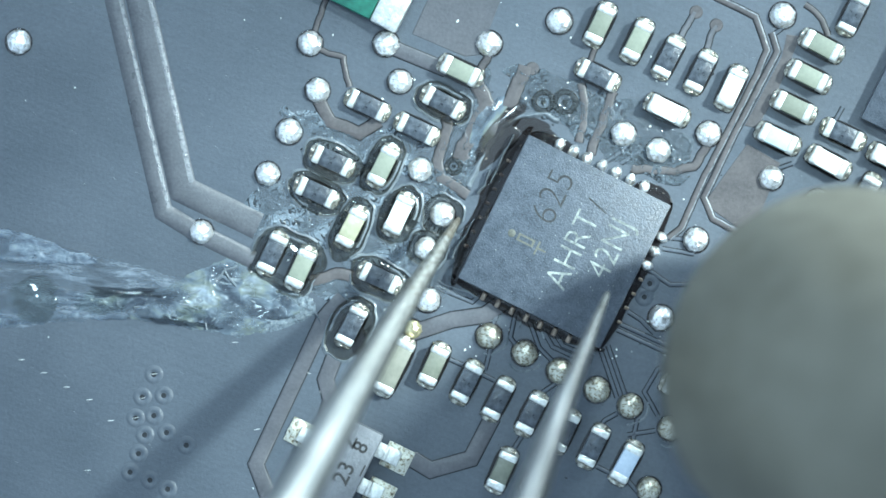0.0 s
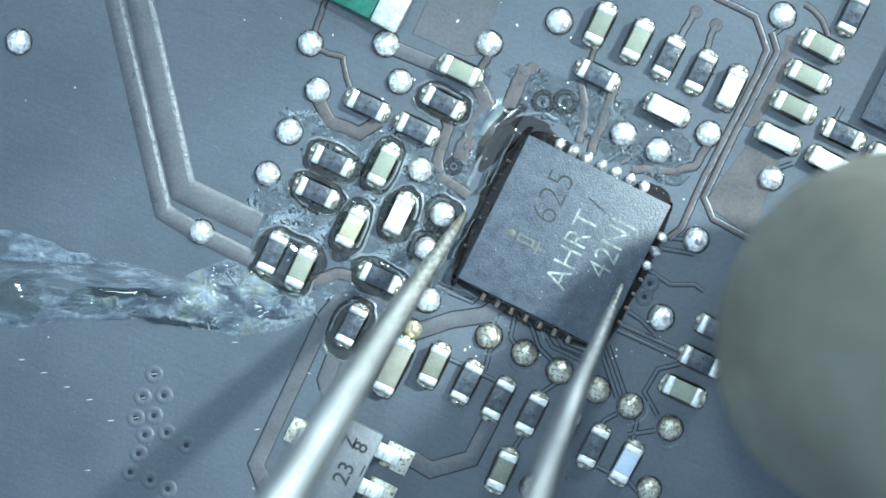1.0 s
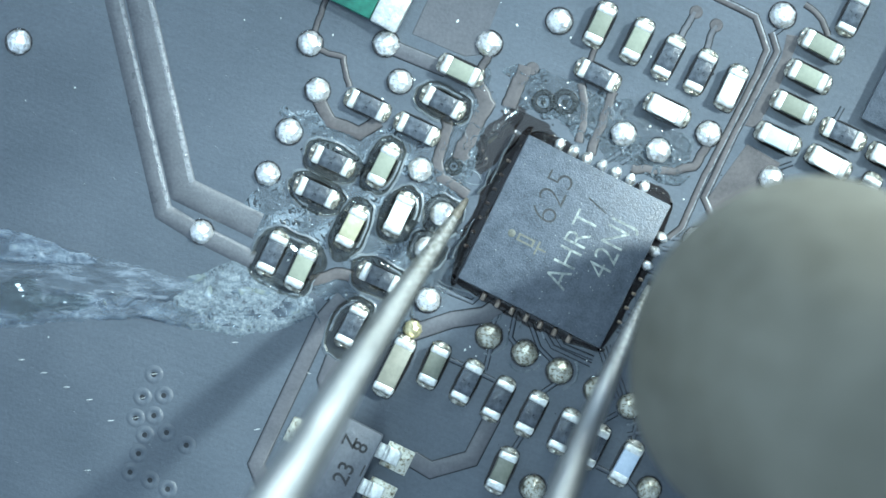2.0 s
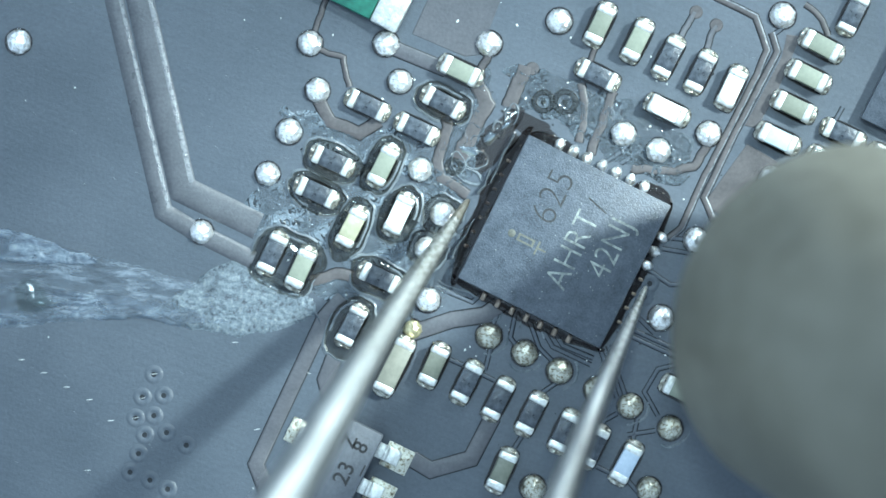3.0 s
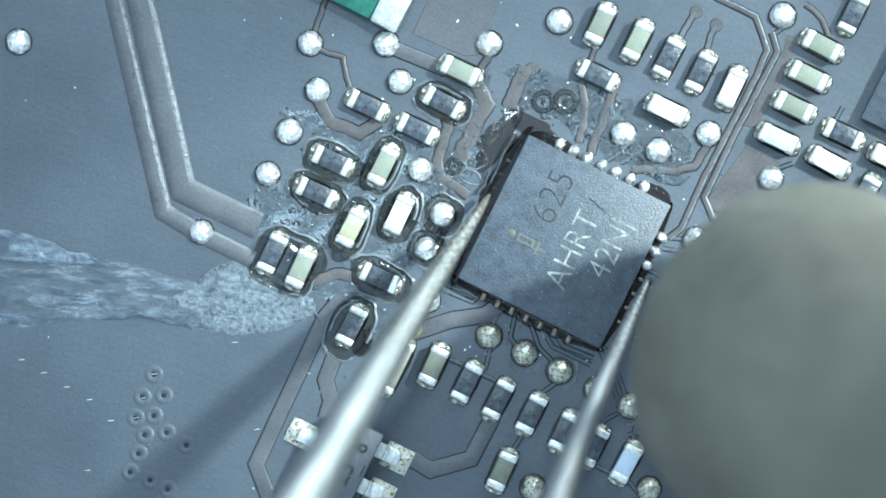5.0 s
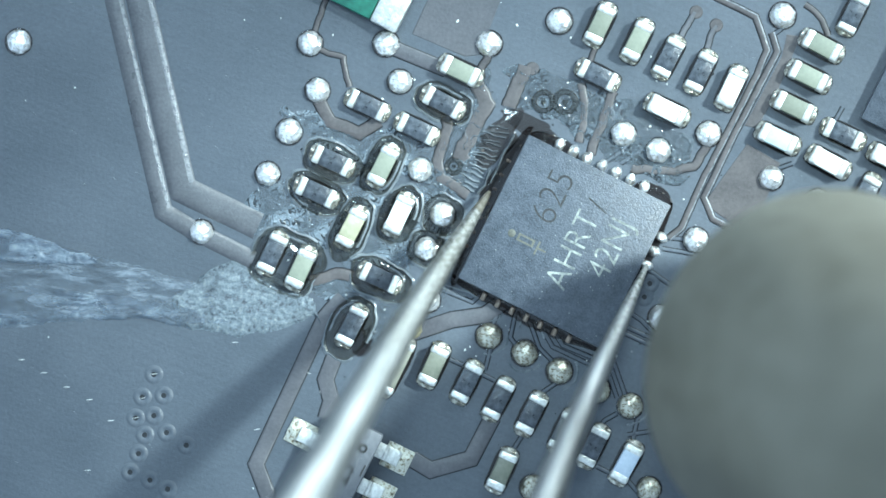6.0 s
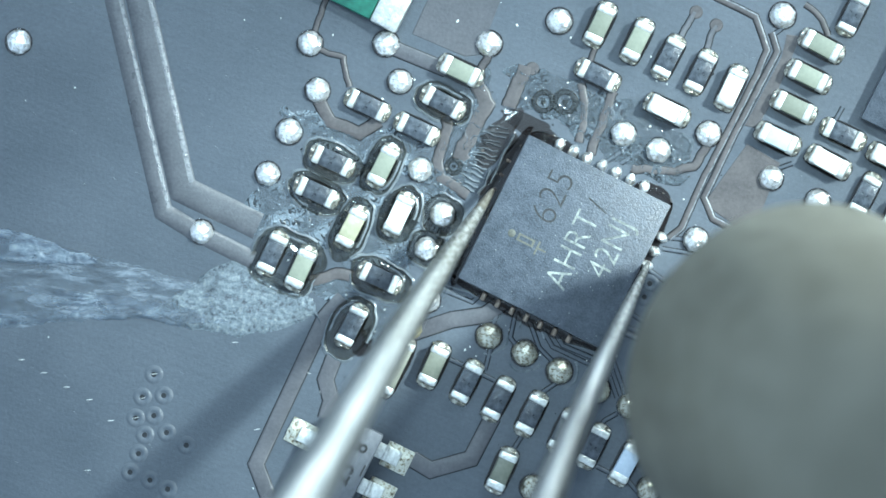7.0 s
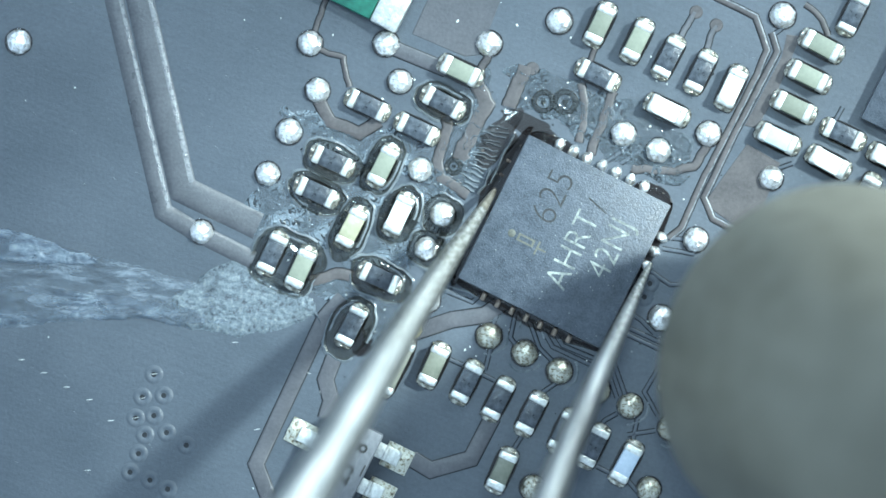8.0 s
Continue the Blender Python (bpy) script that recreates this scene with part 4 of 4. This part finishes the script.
web = thing("flux_web", 0, 0, label="pale glossy strands of melting flux beside the chip", category="flux")
for pts in ((0.63, 1.59, 0.83, 2.01, 1.11, 2.56, 1.51, 3.07, 2.01, 3.36, 2.54, 3.41, 2.94, 3.24),):
    part("strand", strip(wander(pts, 0.06), 0.11, height=0.060, slope=0.05), MILKY, web)
part("skin", pool(0.80, 0.36, 0.055, 12), WETGEL, web, "milky half-melted skin").matrix_basis = at(1.06, 3.13, 0, 60)
puddle = part("flux_puddle", pool(0.95, 0.42, 0.050, 5), FLUXBLACK)
puddle.matrix_basis = at(1.40, 2.81, 0.0, 52)
for i, (x, y, rx, ry, rz) in enumerate(((2.17, 3.13, 0.80, 0.24, -26), (-2.00, -2.36, 0.36, 0.26, 60))):
    corner_pool = part("flux_puddle", pool(rx, ry, 0.032, 8 + i), (FLUXBLACK, FLUXDARK)[i])
    corner_pool.matrix_basis = at(x, y, 0.0, rz)
    tagged(corner_pool, ("smooth dark puddle of melted flux at the chip's corner", "dark puddle of burnt flux beside a resistor")[i], "flux", "flux puddles at the chip's corner")
tagged(puddle, "smooth dark puddle of melted flux at the chip's corner", "flux", "flux puddles at the chip's corner")


rims = thing("flux_cell_rims", 0, 0, label="pale glossy rims of melting flux cells beside the chip", category="flux")
for k, (x, y, rx, ry, turn) in enumerate(((0.87, 2.23, 0.30, 0.19, 20), (0.62, 1.84, 0.36, 0.17, -22), (1.73, 3.38, 0.15, 0.30, -20), (1.40, 3.02, 0.13, 0.20, 10), (0.38, 2.18, 0.17, 0.24, 15))):
    c, sn = math.cos(radians(turn)), math.sin(radians(turn))
    loop = []
    for q in range(23):
        a = 6.28319 * q / 22
        d = 1 + 0.30 * noise.noise(Vector((math.cos(a) * 1.4, math.sin(a) * 1.4, 4.7 * k)))
        u, v = rx * d * math.cos(a), ry * d * math.sin(a)
        loop += [x + c * u - sn * v, y + sn * u + c * v]
    part("rim", strip(loop, 0.050, height=0.040, slope=0.024), MILKY, rims)
for x, y, rx, ry, turn in ((1.20, 2.83, 0.30, 0.15, 35), (0.64, 2.50, 0.32, 0.13, -15), (1.58, 3.12, 0.26, 0.08, 40)):
    part("skin", pool(rx, ry, 0.052, 30 + x), WETGEL, rims, "milky half-melted skin").matrix_basis = at(x, y, 0, turn)
fingers = thing("flux_fingers", 0, 0, label="row of thin pale fingers of dried flux beside the chip", category="flux")
comb = random.Random(31)
for k in range(15):
    u = k / 14
    x, y, run = 0.88 + 0.78 * u + comb.uniform(-0.05, 0.05), 1.42 + 1.62 * u, comb.uniform(0.32, 0.62)
    tilt = 0.55 - 0.45 * u + comb.uniform(-0.12, 0.12)
    pts = (x, y, x - 0.35 * run, y + run * tilt * 0.2, x - 0.7 * run, y + run * tilt * 0.8, x - run, y + run * tilt)
    part("finger", strip(wander(pts, 0.05), comb.uniform(0.022, 0.034), height=0.062, slope=0.012), MILKY, fingers)


threads = thing("flux_thread", 0, 0, label="thin pale contour threads on the dark flux beside the chip", category="flux")
for pts in ((1.79, 2.90, 1.56, 2.51, 1.41, 2.16, 1.19, 1.66), (0.80, 0.76, 0.57, 0.36, 0.29, -0.03, 0.23, -0.24), (1.20, 2.00, 1.06, 1.63, 0.86, 1.40)):
    part("thread", strip(wander(pts, 0.03), 0.03, height=0.20, slope=0.012), MILKY, threads)


residue = thing("flux_residue", 0, 0, label="thin pale crystalline lines of dried flux beside the traces", category="flux")
for pts in ((1.30, -1.34, 1.53, -1.51, 1.43, -1.77, 1.13, -1.83), (2.23, -1.77, 2.49, -2.04, 2.57, -2.26), (-0.10, -0.81, 0.13, -0.94, 0.64, -1.07, 0.83, -1.21),
            (-0.14, -0.92, 0.10, -1.05, 0.58, -1.18), (1.85, -1.60, 1.98, -1.78, 1.92, -1.98), (2.95, -2.28, 3.20, -2.36, 3.62, -2.52)):
    part("line", strip(wander(pts, 0.05), 0.024, height=0.030, slope=0.010), MILKY, residue)
for x, y, start in ((1.16, -2.20, 250), (2.06, -2.63, 215), (5.74, -4.53, 240), (4.73, -3.97, 260), (2.94, -3.09, 280)):
    arc = []
    for q in range(9):
        a = radians(start + 14 * q)
        arc += [x + 0.47 * math.cos(a), y + 0.47 * math.sin(a)]
    part("halo", strip(wander(arc, 0.04), 0.026, height=0.024, slope=0.010), MILKY, residue)


def scratches(count, areas, seed):
    """Short fine scratches in the solder mask, most of them along its brushed direction."""
    rnd = random.Random(seed)
    bm = bmesh.new()
    for _ in range(count):
        x0, y0, x1, y1 = rnd.choice(areas)
        m = Matrix.LocRotScale((rnd.uniform(x0, x1), rnd.uniform(y0, y1), 0.002), Euler((0, 0, radians(rnd.gauss(-30, 14)))), (rnd.uniform(0.03, 0.13), rnd.uniform(0.0025, 0.0045), 0.004))
        bmesh.ops.create_icosphere(bm, subdivisions=1, radius=1, matrix=m)
    return bm


tagged(part("scratches", scratches(56, ((-7.0, 2.0, -3.6, 6.3), (-10.9, 0.6, -7.2, 6.3), (-11.0, -6.2, -5.2, -2.9), (7.0, 0.6, 11.2, 6.3)), 21), GLINT),
       "fine pale scratches in the black solder mask", "scratches", kind="stuff")


def specks(count, boxes, big, seed):
    """Tiny beads of dried flux and dust strewn over parts of the board."""
    rnd = random.Random(seed)
    bms = bmesh.new()
    for _ in range(count):
        x0, y0, x1, y1 = rnd.choice(boxes)
        q = rnd.uniform(0.25, 1.0) ** 2 * big
        m = Matrix.LocRotScale((rnd.uniform(x0, x1), rnd.uniform(y0, y1), 0.01), Euler((0, 0, rnd.uniform(0, 6.28))), (q * rnd.uniform(1, 2.2), q, q * 0.8))
        bmesh.ops.create_icosphere(bms, subdivisions=1, radius=1, matrix=m)
    return bms


tagged(part("dust", specks(170, ((-3.20, 0.87, 5.66, 6.30), (1.66, 0.30, 7.37, 4.44), (-4.91, -1.70, 0.23, 2.87), (-0.06, -2.84, 5.66, -0.84)), 0.030, 4), PALE),
       "tiny pale specks of dust and dried flux", "dust", kind="stuff")
# Pale specks stand in for sparkle on the chip's rough top.
chip_sparkle = part("dust", specks(170, ((-1.95, -1.95, 1.95, 1.95),), 0.013, 15), ETCH)
chip_sparkle.matrix_basis = at(*CHIP, 0.545, A)
tagged(chip_sparkle, "fine pale specks for the sparkle of the black chip's top", "dust", kind="stuff")
tagged(part("dirt", specks(120, ((-2.63, -1.70, 5.94, -6.30), (-5.20, -2.84, 0.51, 2.87), (0.51, 1.59, 7.37, 4.59)), 0.028, 6), EDGE), "tiny dark crumbs of burnt resin", "dirt", kind="stuff")
tagged(part("dust", specks(16, ((-11.20, -6.13, -0.06, -1.70), (-11.20, 0.59, -3.20, 6.30)), 0.018, 9), PALE), "sparse tiny pale specks of dust", "dust", kind="stuff")

# ---------------------------------------------------------------- hot-air nozzle
nozzle = thing("hot_air_nozzle", 10, 0, label="grey oxidised steel hot-air nozzle held close above the board", category="nozzle")


def tube(profile, segs=64):
    bm = bmesh.new()
    rows = [[bm.verts.new((math.cos(6.28319 * k / segs) * r, math.sin(6.28319 * k / segs) * r, z)) for k in range(segs)] for r, z in profile]
    for a, b in zip(rows, rows[1:]):
        for k in range(segs):
            j = (k + 1) % segs
            bm.faces.new((a[k], a[j], b[j], b[k]))
    bmesh.ops.recalc_face_normals(bm, faces=bm.faces)
    return bm


part("barrel", tube(((4.05, 0.02), (4.2, 0.0), (4.46, 0.05), (4.54, 0.25), (4.50, 6.0), (4.40, 26), (4.9, 29), (7.0, 35), (7.0, 56), (6.4, 56))), NOZZLE, nozzle)
part("bore", tube(((4.06, 0.02), (3.98, 0.4), (3.95, 27), (6.3, 35), (6.3, 56), (6.4, 56))), SOOT, nozzle, "sooty inner bore")
part("collar", tube(((7.0, 40), (7.6, 40.3), (7.6, 46), (7.0, 46.3))), NOZZLE, nozzle, "clamping collar")

# ---------------------------------------------------------------- tweezers
tweezers = thing("tweezers", 0, 0, label="fine-pointed steel tweezers with scorched tips", category="tweezers")


def arm(width, side, bent=0.0):
    """One arm along x from its tip: round point, then a flat blade that bends in to the joint."""
    rows = []
    for s, w, h in ((0, 0.05, 0.05), (0.15, 0.09, 0.08), (0.8, 0.15, 0.14), (1.6, 0.21, 0.19), (3.1, 0.30, 0.26), (5, 0.39, 0.34), (6.7, 0.46, 0.40),
                    (8.5, 0.54, 0.48), (10.2, 0.60, 0.53), (15, 0.86, 0.62), (25, 1.7, 0.65), (40, 2.6, 0.65), (60, 3.2, 0.6), (85, 3.2, 0.6), (112, 2.8, 0.6)):
        u = max(0.0, min(1.0, (s - 14) / 98))
        k = width + (1 - width) * u
        bow = -bent * math.sin(math.pi * min(s, 11.5) / 11.5)
        rows.append((s, side * 9.2 * u * u * (3 - 2 * u) + bow, 0, w * k, h * k))
    return rows


left = arm(0.95, -1, 0.1)
right = arm(0.80, 1, 0.12)
left_arm = new("arm")
right_arm = new("arm")
for ob, rows, side in ((left_arm, left, 1), (right_arm, right, -1)):
    ob.parent = tweezers
    part("blade", loft(rows[5:], 28, 2.3), STEEL if side == 1 else DIMSTEEL, ob)
    part("shank", loft(rows[2:6], 28, 2.3), STEEL if side == 1 else DIMSTEEL, ob, "heat-stained shank")
    part("tip", loft(rows[:3], 24, 2.2), SCORCHED if side == 1 else STEEL, ob, "scorched brown tip" if side == 1 else "bright worn tip")


# ---------------------------------------------------------------- what moves
def above(x, y, h):
    """The place at height h that lies on the line of sight over the board point x, y."""
    k = 1 - h * MM / HEIGHT
    return x * k * MM, y * k * MM, h * MM


def nozzle_pose(x, y):
    return Matrix.Translation(above(x, y, 4.2)) @ pose(0, 0, 0, 0, 0, -34) @ pose(0, 0, 0, 0, 21, 0)


def arm_pose(x, y, h, turn, pitch=40.0):
    return Matrix.Translation(above(x, y, h)) @ pose(0, 0, 0, 0, 0, turn) @ pose(0, 0, 0, 0, -pitch, 0)


def motions():
    walk(nozzle, [(t, nozzle_pose(x, y)) for t, x, y in (
        (0.0, 9.86, -2.93), (0.1, 11.72, -2.03), (0.2, 8.89, -2.98), (0.3, 11.29, -1.50), (0.4, 11.25, -1.67), (0.5, 8.46, -3.14),
        (0.6, 9.04, -2.31), (0.7, 9.11, -2.27), (0.8, 8.46, -3.16), (0.9, 11.19, -2.13), (1.0, 11.21, -2.04), (1.1, 8.68, -3.21),
        (1.2, 9.18, -2.41), (1.3, 9.25, -2.38), (1.4, 8.46, -2.93), (1.5, 9.21, -2.24), (1.6, 8.21, -3.20), (1.7, 8.35, -2.33),
        (2.1, 9.13, -2.74), (2.45, 8.56, -2.74), (2.8, 8.35, -3.34), (2.9, 8.46, -2.56), (3.0, 10.10, -1.86), (3.1, 8.96, -2.23),
        (3.2, 8.89, -2.20), (3.3, 10.15, -2.17), (3.4, 10.43, -2.17), (3.5, 9.70, -2.77), (3.6, 8.38, -2.14), (3.7, 8.42, -2.13),
        (3.8, 9.09, -2.63), (3.9, 8.09, -3.20), (4.0, 8.14, -3.20), (4.1, 7.98, -3.16), (4.2, 8.12, -3.16), (4.3, 8.77, -2.79),
        (4.4, 8.59, -2.79), (4.5, 8.74, -2.76), (4.6, 8.82, -2.83), (4.7, 8.98, -2.83), (5.2, 9.11, -2.89), (5.8, 9.38, -2.97),
        (5.9, 9.23, -2.97), (6.0, 9.41, -3.00), (6.1, 9.45, -2.99), (6.2, 9.03, -3.20), (6.3, 9.21, -3.20), (6.4, 9.40, -3.24),
        (6.5, 8.86, -3.46), (6.6, 9.17, -3.29), (6.7, 8.91, -3.16), (6.8, 9.07, -3.34), (6.9, 9.09, -3.34), (7.0, 8.95, -3.34),
        (7.1, 8.88, -3.34), (7.2, 8.82, -3.23), (7.3, 8.72, -3.17), (7.4, 8.79, -3.17), (7.5, 8.74, -3.13), (7.6, 9.10, -3.29),
        (7.7, 8.96, -3.23), (7.8, 9.03, -3.11), (7.9, 9.32, -3.14), (8.0, 9.74, -2.86),
    )])
    swing = ((0.0, 0.3, 0.5, 0.8, 1.0, 1.5, 2.8, 3.5, 4.0, 4.5, 6.0, 7.0, 8.0), (-120.2, -122.2, -123.0, -122.5, -122.3, -122.8, -121.4, -121.6, -120.9, -121.8, -120.9, -121.6, -121.8))
    left_rows = [(t, arm_pose(x, y, h, np.interp(t, *swing))) for t, x, y, h in (
        (0.0, 0.40, 0.77, 1.0), (0.2, 0.34, 0.93, .8), (0.4, 0.30, 0.91, .6), (0.6, 0.34, 0.91, .6), (0.8, 0.60, 0.84, .5), (1.0, 0.57, 0.91, .5),
        (1.2, 0.74, 0.91, .5), (1.4, 0.83, 0.87, .5), (1.5, 0.80, 0.91, .5), (1.7, 0.60, 1.10, .6), (2.8, 0.63, 1.36, .6), (3.0, 0.64, 1.24, .5),
        (3.2, 0.86, 1.19, .5), (3.4, 0.97, 1.23, .4), (3.5, 1.04, 1.19, .4), (3.6, 0.74, 1.30, .5), (3.8, 0.40, 1.19, .8), (4.0, 0.57, 1.24, .6),
        (4.2, 0.90, 1.24, .5), (4.4, 1.10, 1.27, .4), (4.5, 1.17, 1.33, .4), (4.7, 1.19, 1.34, .4), (5.8, 1.11, 1.44, .4), (6.0, 1.17, 1.44, .4),
        (6.4, 1.20, 1.47, .4), (6.8, 1.23, 1.49, .4), (7.0, 1.26, 1.50, .4), (7.2, 0.94, 1.54, 1.5), (7.4, 1.20, 1.49, .5), (7.7, 1.30, 1.49, .4),
        (8.0, 1.31, 1.49, .4),
    )]
    walk(tweezers, left_rows)
    right_rows = [(t, arm_pose(x, y, h, a)) for t, x, y, h, a in (
        (0.0, 4.17, -1.10, 2.6, -111), (0.2, 4.30, -0.87, 2.0, -111), (0.4, 4.11, -0.83, 1.8, -111), (0.6, 4.34, -0.99, 1.6, -111), (0.8, 4.59, -0.93, 1.5, -111.5), (1.0, 4.53, -0.90, 1.2, -112),
        (1.2, 4.89, -1.03, 1.1, -112.5), (1.4, 5.01, -0.96, 1.0, -113), (1.5, 5.06, -0.91, 1.0, -113), (1.7, 5.09, -0.96, 1.0, -113), (2.8, 5.26, -0.96, .9, -112.6), (3.0, 5.13, -0.96, .9, -112.6),
        (3.2, 5.20, -0.91, .9, -112.6), (3.4, 5.23, -0.90, .9, -112.6), (3.5, 5.36, -0.91, .9, -112.6), (3.6, 5.09, -0.91, .9, -112.6), (3.8, 4.73, -0.89, .9, -112.6), (4.0, 4.94, -0.91, .9, -112.6),
        (4.2, 5.06, -0.96, .8, -112.6), (4.4, 5.14, -0.96, .7, -112.6), (4.5, 5.14, -0.96, .7, -112.6), (4.7, 5.17, -0.90, .7, -112.6), (5.8, 5.10, -0.47, .6, -114), (6.0, 5.16, -0.40, .6, -114),
        (6.4, 5.17, -0.34, .6, -114), (6.8, 5.17, -0.34, .6, -114), (7.0, 5.20, -0.33, .6, -114), (7.2, 5.19, -0.34, .6, -114), (7.4, 5.20, -0.34, .6, -114), (7.7, 5.19, -0.37, .6, -114),
        (8.0, 5.24, -0.36, .6, -114),
    )]
    by_time = dict(left_rows)
    walk(right_arm, [(t, by_time[t].inverted() @ m) for t, m in right_rows])
    walk(wet_sheet, [(t, at(0, 0, z)) for t, z in ((0.0, 0.012), (1.0, 0.004), (1.7, -0.03), (2.8, -0.11), (3.4, -0.16), (8.0, -0.2))])
    walk(ridge, [(t, at(x, 0.0, z)) for t, x, z in ((0.0, 0, 0.0), (1.0, 0.05, -0.01), (1.7, 0.1, -0.06), (2.8, 0.15, -0.13), (8.0, 0.15, -0.2))])
    for trench, (x, y, rz) in zip(trenches, ((-7.94, -1.14, -4), (-6.94, -1.76, -14))):
        walk(trench, [(t, at(x + dx, y, z, rz)) for t, dx, z in ((0.0, 0, 0.07), (1.0, -0.1, 0.06), (1.7, -0.2, 0.0), (2.8, -0.4, -0.10), (3.6, -0.5, -0.16), (8.0, -0.5, -0.2))])
    for lump, rows in zip(lumps, (
            ((0.0, -10.31, -1.27, 0.0), (1.5, -10.77, -1.27, 0.0), (3.0, -10.41, -1.27, -0.05), (4.5, -10.91, -1.34, -0.14), (6.0, -11.34, -1.34, -0.2), (8.0, -11.77, -1.34, -0.3)),
            ((0.0, -8.49, -1.34, 0.0), (1.0, -8.84, -1.34, 0.0), (2.0, -9.49, -1.34, -0.04), (3.0, -10.13, -1.34, -0.08), (4.5, -11.06, -1.41, -0.2), (8.0, -12.06, -1.41, -0.3)),
            ((0.0, -6.27, -1.63, 0.0), (1.5, -6.41, -1.59, -0.04), (3.0, -6.91, -1.53, -0.16), (4.5, -7.20, -1.49, -0.24), (8.0, -7.34, -1.49, -0.3)))):
        walk(lump, [(t, at(x, y, z)) for t, x, y, z in rows])
    walk(web, [(t, at(x, y, z)) for t, x, y, z in ((0.0, 0, 0, 0), (1.0, -0.03, 0.02, -0.01), (2.0, -0.10, 0.05, -0.06), (3.0, -0.12, 0.06, -0.10), (8.0, -0.12, 0.06, -0.11))])
    walk(rims, [(t, at(0, 0, z)) for t, z in ((0.0, -0.09), (1.5, -0.06), (2.8, 0.0), (4.7, 0.0), (5.8, -0.09), (8.0, -0.12))])
    walk(fingers, [(t, at(0, 0, z)) for t, z in ((0.0, -0.10), (4.5, -0.10), (5.8, 0.0), (8.0, 0.0))])
    walk(puddle, [(t, at(x, y, z, 52)) for t, x, y, z in ((0.0, 1.40, 2.87, 0.02), (1.5, 1.40, 2.81, 0.01), (3.0, 1.37, 2.76, 0.0), (8.0, 1.37, 2.76, -0.006))])


motions()
